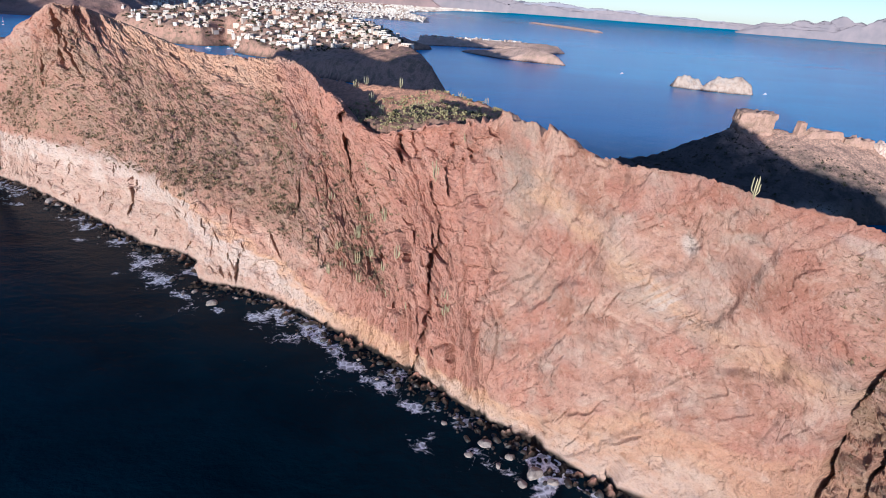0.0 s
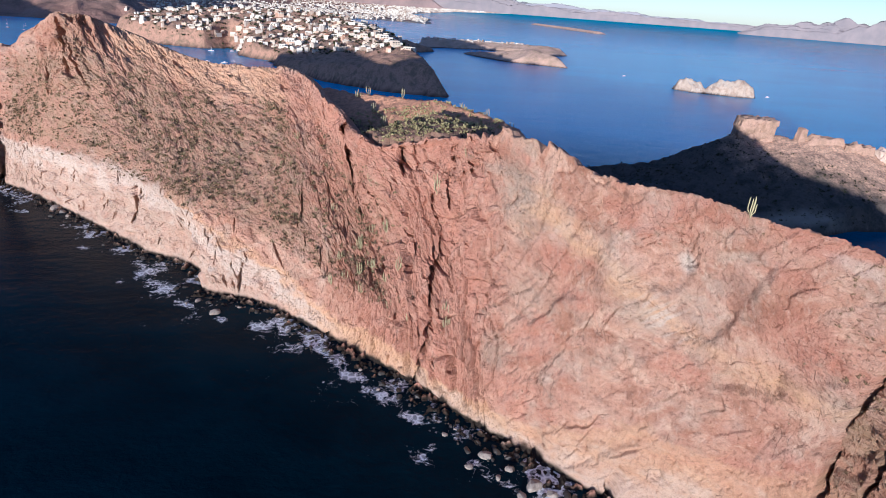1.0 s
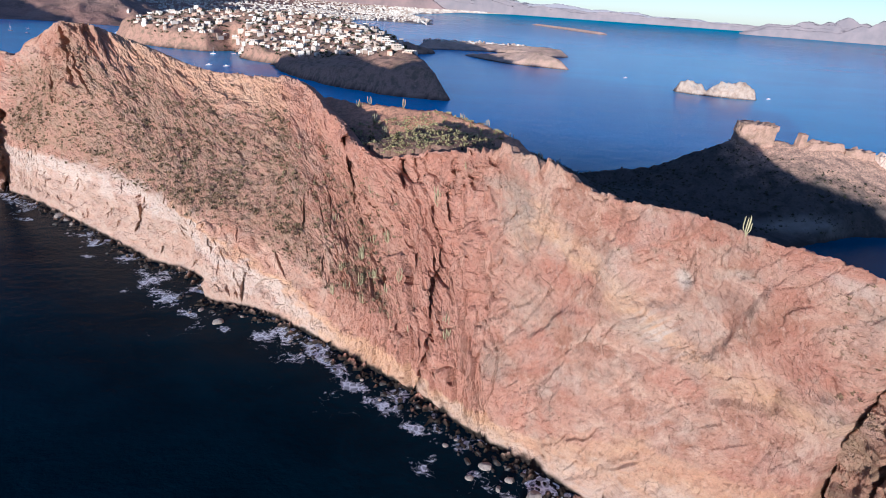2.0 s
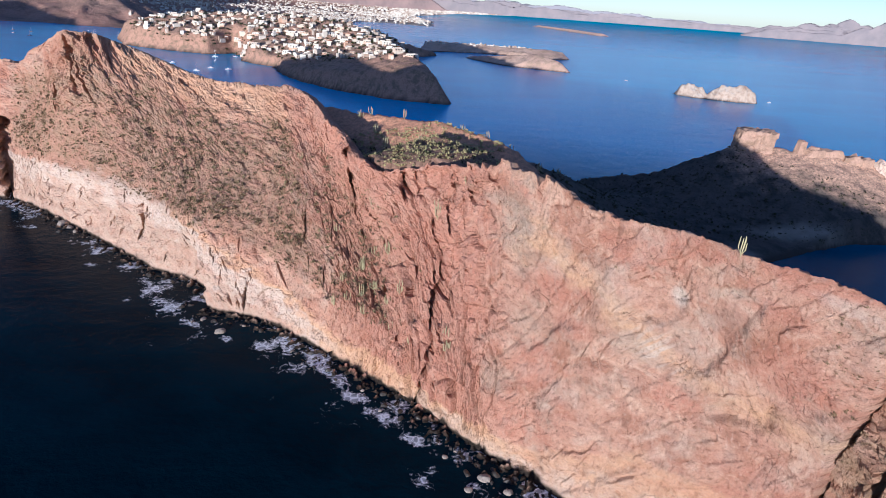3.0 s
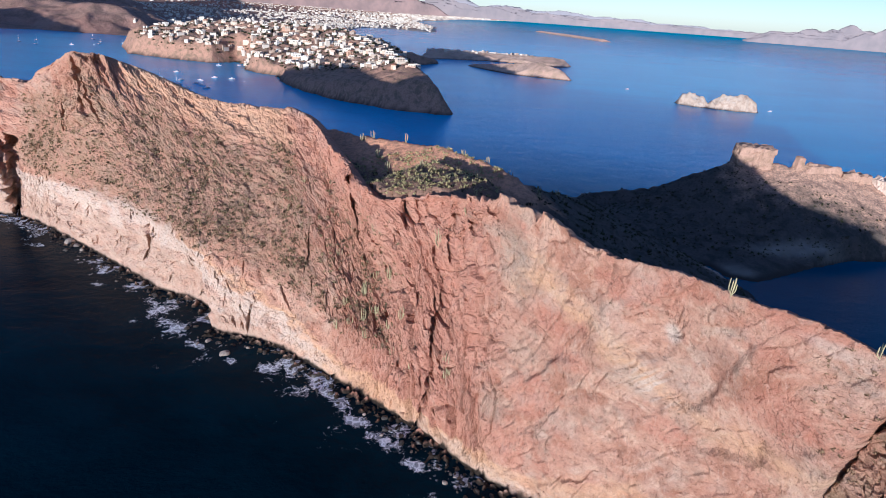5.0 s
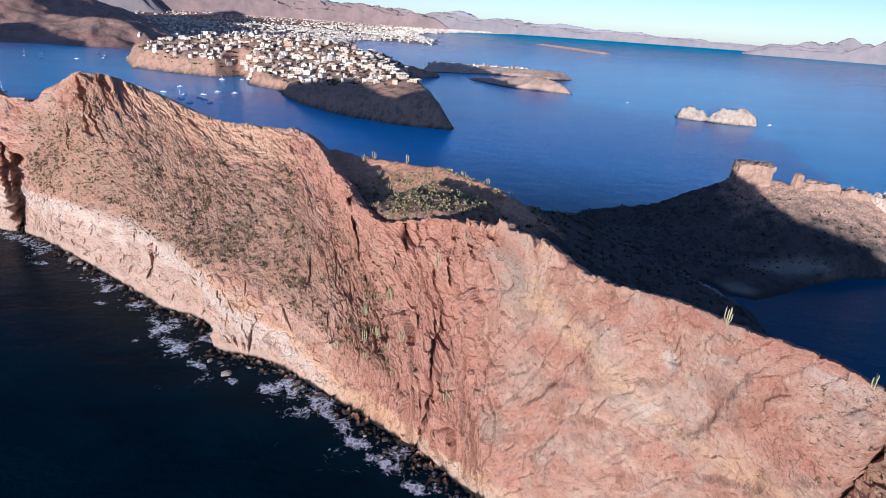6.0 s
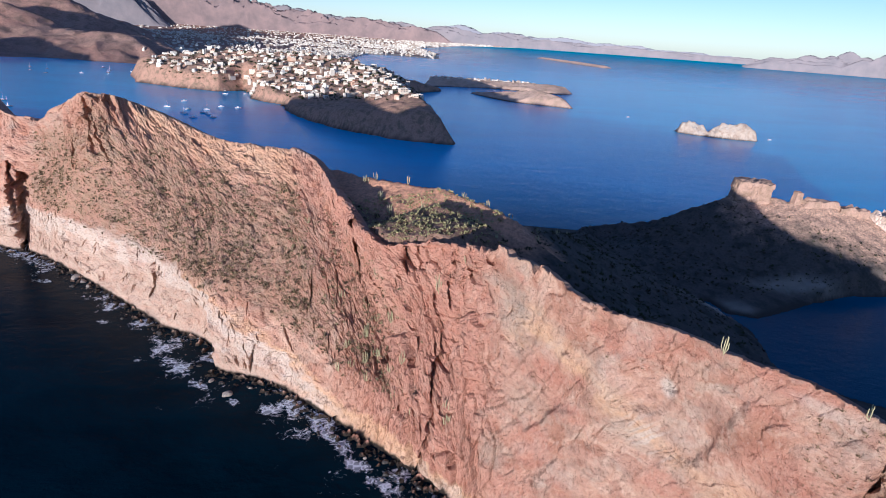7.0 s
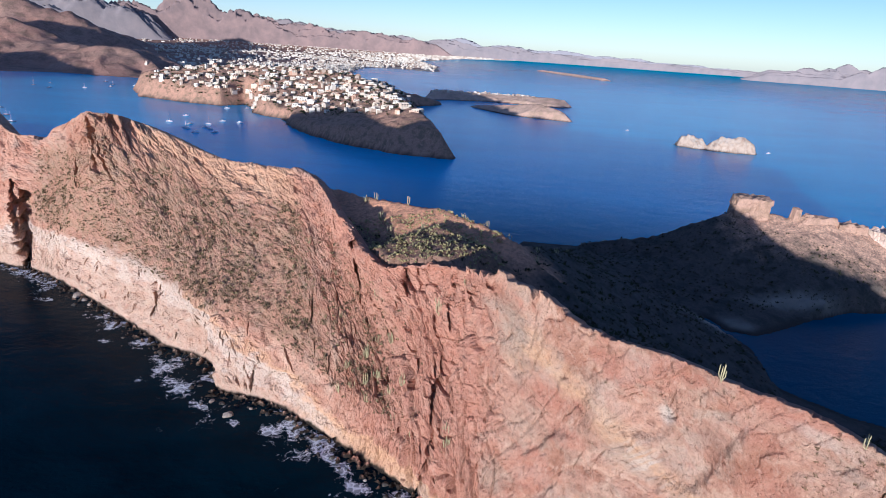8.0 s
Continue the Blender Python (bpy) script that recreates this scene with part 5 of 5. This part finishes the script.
BLOCKS = block_paint("far house plaster", (0.64, 0.57, 0.49), (0.25, 0.165, 0.12))
block_town("houses_behind", [(x, y, town_at(x, y)) for x, y in spare], 9.5, BLOCKS, "more pale houses packed over the town's hill")
row = [(x, 1650 + rng.normal() * 14) for x in np.linspace(-100, 190, 46)]
block_town("houses_on_point", [(x, y, point_at(x, y)) for x, y in row], 8, BLOCKS, "row of pale houses on a low point")
MR = np.hypot(MX, MY)


def settle(select, count, size, name, label):
    """Scatters small houses over part of the plain, closer together near the shore."""
    ok = np.flatnonzero(select.ravel())
    w = ((0.25 + 1.8 * step(0.0, 0.45, fbm(MX / 420, MY / 420, 6.0, 3))) * np.where(MD < 350, 2.6, 1.0) * np.gradient(MR, axis=1) * MR).ravel()[ok]
    spot = rng.choice(ok, count, p=w / w.sum())
    places = [(MX.ravel()[i] + rng.normal() * 14, MY.ravel()[i] + rng.normal() * 14, MH.ravel()[i]) for i in spot]
    return block_town(name, places, size, BLOCKS, label, True)


level = (MD > 25) & (MH < 26 + 0.004 * np.hypot(MX, MY)) & (MX > -0.56 * MY)
settle(level & (MR < 3200), 1700, 11, "plain_town", "pale houses and streets spread over the plain")
settle(level & (MR >= 3200) & (MR < 5200) & (MX < 100), 2000, 13, "distant_town", "wide spread of small pale houses far off")
settle(level & (MR >= 4800) & (MR < 12000) & (MX < -300), 1200, 17, "inland_town", "pale specks of houses over the wide inland plain")
settle(level & (MR >= 5200) & (MR < 12500) & (MD < 900) & (MX < 900), 700, 26, "far_shore_town", "pale buildings along the far beach")
garden = np.stack([-660 + 600 * rng.random(6000), 800 + 500 * rng.random(6000)], 1)
near_green = [(x, y, town_at(x, y)) for x, y in garden[inside_distance(garden[:, 0], garden[:, 1], TOWN) > -8]]
tufts("garden_trees", near_green[:2400], 1.5 + 3.2 * rng.random(2400) ** 2, GARDEN, "small dark green garden trees between the houses", "trees", 16, 21)


# ---------------------------------------------------------------- boats
HULL = plain("white painted hull", (0.78, 0.78, 0.77), 0.35, 0.08, 1.0, 0.5)
DECK = plain("teak deck", (0.42, 0.30, 0.19), 0.6, 0.2, 1.0, 0.3)
SPAR = plain("grey alloy spar", (0.62, 0.63, 0.64), 0.35, 0.1, 1.0, 0.5, 0.8)
DARKHULL = plain("dark blue hull", (0.03, 0.04, 0.07), 0.4, 0.2, 1.0, 0.5)


def boat(sail, long, seed, hull):
    ob = thing("sailboat" if sail else "motorboat", Matrix(), ("white sailing yacht with bare mast moored in the bay" if hull is HULL else "dark-hulled sailing yacht moored in the bay") if sail else "small white motorboat with a cabin on the bay", "boat", "boats in the bay")
    bm = bmesh.new()
    beam, rings = long * 0.16, []
    for k in range(9):
        s = k / 8
        w = beam * (1 - (abs(s - 0.42) / 0.58) ** 2.2) + 0.12
        z = 1.0 + 0.5 * s * s
        rings.append([bm.verts.new(((s - 0.45) * long, y * w, zz)) for y, zz in ((-1, z), (-0.8, 0.25), (0, -0.5), (0.8, 0.25), (1, z))])
    for a, b in zip(rings, rings[1:]):
        for k in range(4):
            bm.faces.new((a[k], a[k + 1], b[k + 1], b[k]))
    bm.faces.new(rings[0])
    bm.faces.new(rings[-1])
    part("hull", bm, hull, ob, smooth=True)
    bm = bmesh.new()
    box(bm, -0.42 * long, 0.4 * long, -beam * 0.5, beam * 0.5, 0.85, 1.0)
    part("deck", bm, DECK, ob)
    bm = bmesh.new()
    v = box(bm, -0.15 * long, 0.2 * long, -beam * 0.45, beam * 0.45, 1.0, 1.75 if sail else 2.6)
    for q in v[4:]:
        q.co.x *= 0.8
        q.co.y *= 0.8
    part("cabin", bm, HULL, ob)
    if sail:
        bm = bmesh.new()
        tube(bm, [(0.08 * long, 0, 0.9), (0.08 * long, 0, long * 1.25)], [0.14, 0.09], 6)
        part("mast", bm, SPAR, ob)
        bm = bmesh.new()
        tube(bm, [(0.08 * long, 0, 2.2), (-0.32 * long, 0, 2.3)], [0.16, 0.14], 6)
        part("boom", bm, HULL, ob)
    return ob


fleet = [boat(True, 12, 1, HULL), boat(True, 14, 2, DARKHULL), boat(False, 10, 3, HULL)]
MOORED = [(0, -438, 1052), (0, -409, 1073), (2, -364, 763), (0, -382, 847), (2, -377, 886), (2, -342, 775), (2, -451, 919), (0, -395, 800), (2, -372, 812), (2, -360, 800), (2, -405, 835), (2, -350, 885), (2, -388, 790), (0, -442, 847),
          (1, -607, 747), (1, -717, 866), (1, -655, 800), (1, -927, 1222), (1, -932, 1282), (0, -826, 1238), (1, -828, 1343), (1, -800, 1290), (1, -870, 1190), (1, -985, 1300), (0, -780, 1350), (1, -880, 1400), (2, 323, 1146), (2, 507, 959)]
seen = set()
for k, x, y in MOORED:
    m = pose(x, y, 0, 0, 0, 20 + rng.normal() * 25) @ Matrix.Scale(0.95 if -470 < x < -330 and y < 930 else 0.8, 4)
    if k in seen:
        copy_thing(fleet[k], m)
    else:
        fleet[k].matrix_basis = m
        seen.add(k)
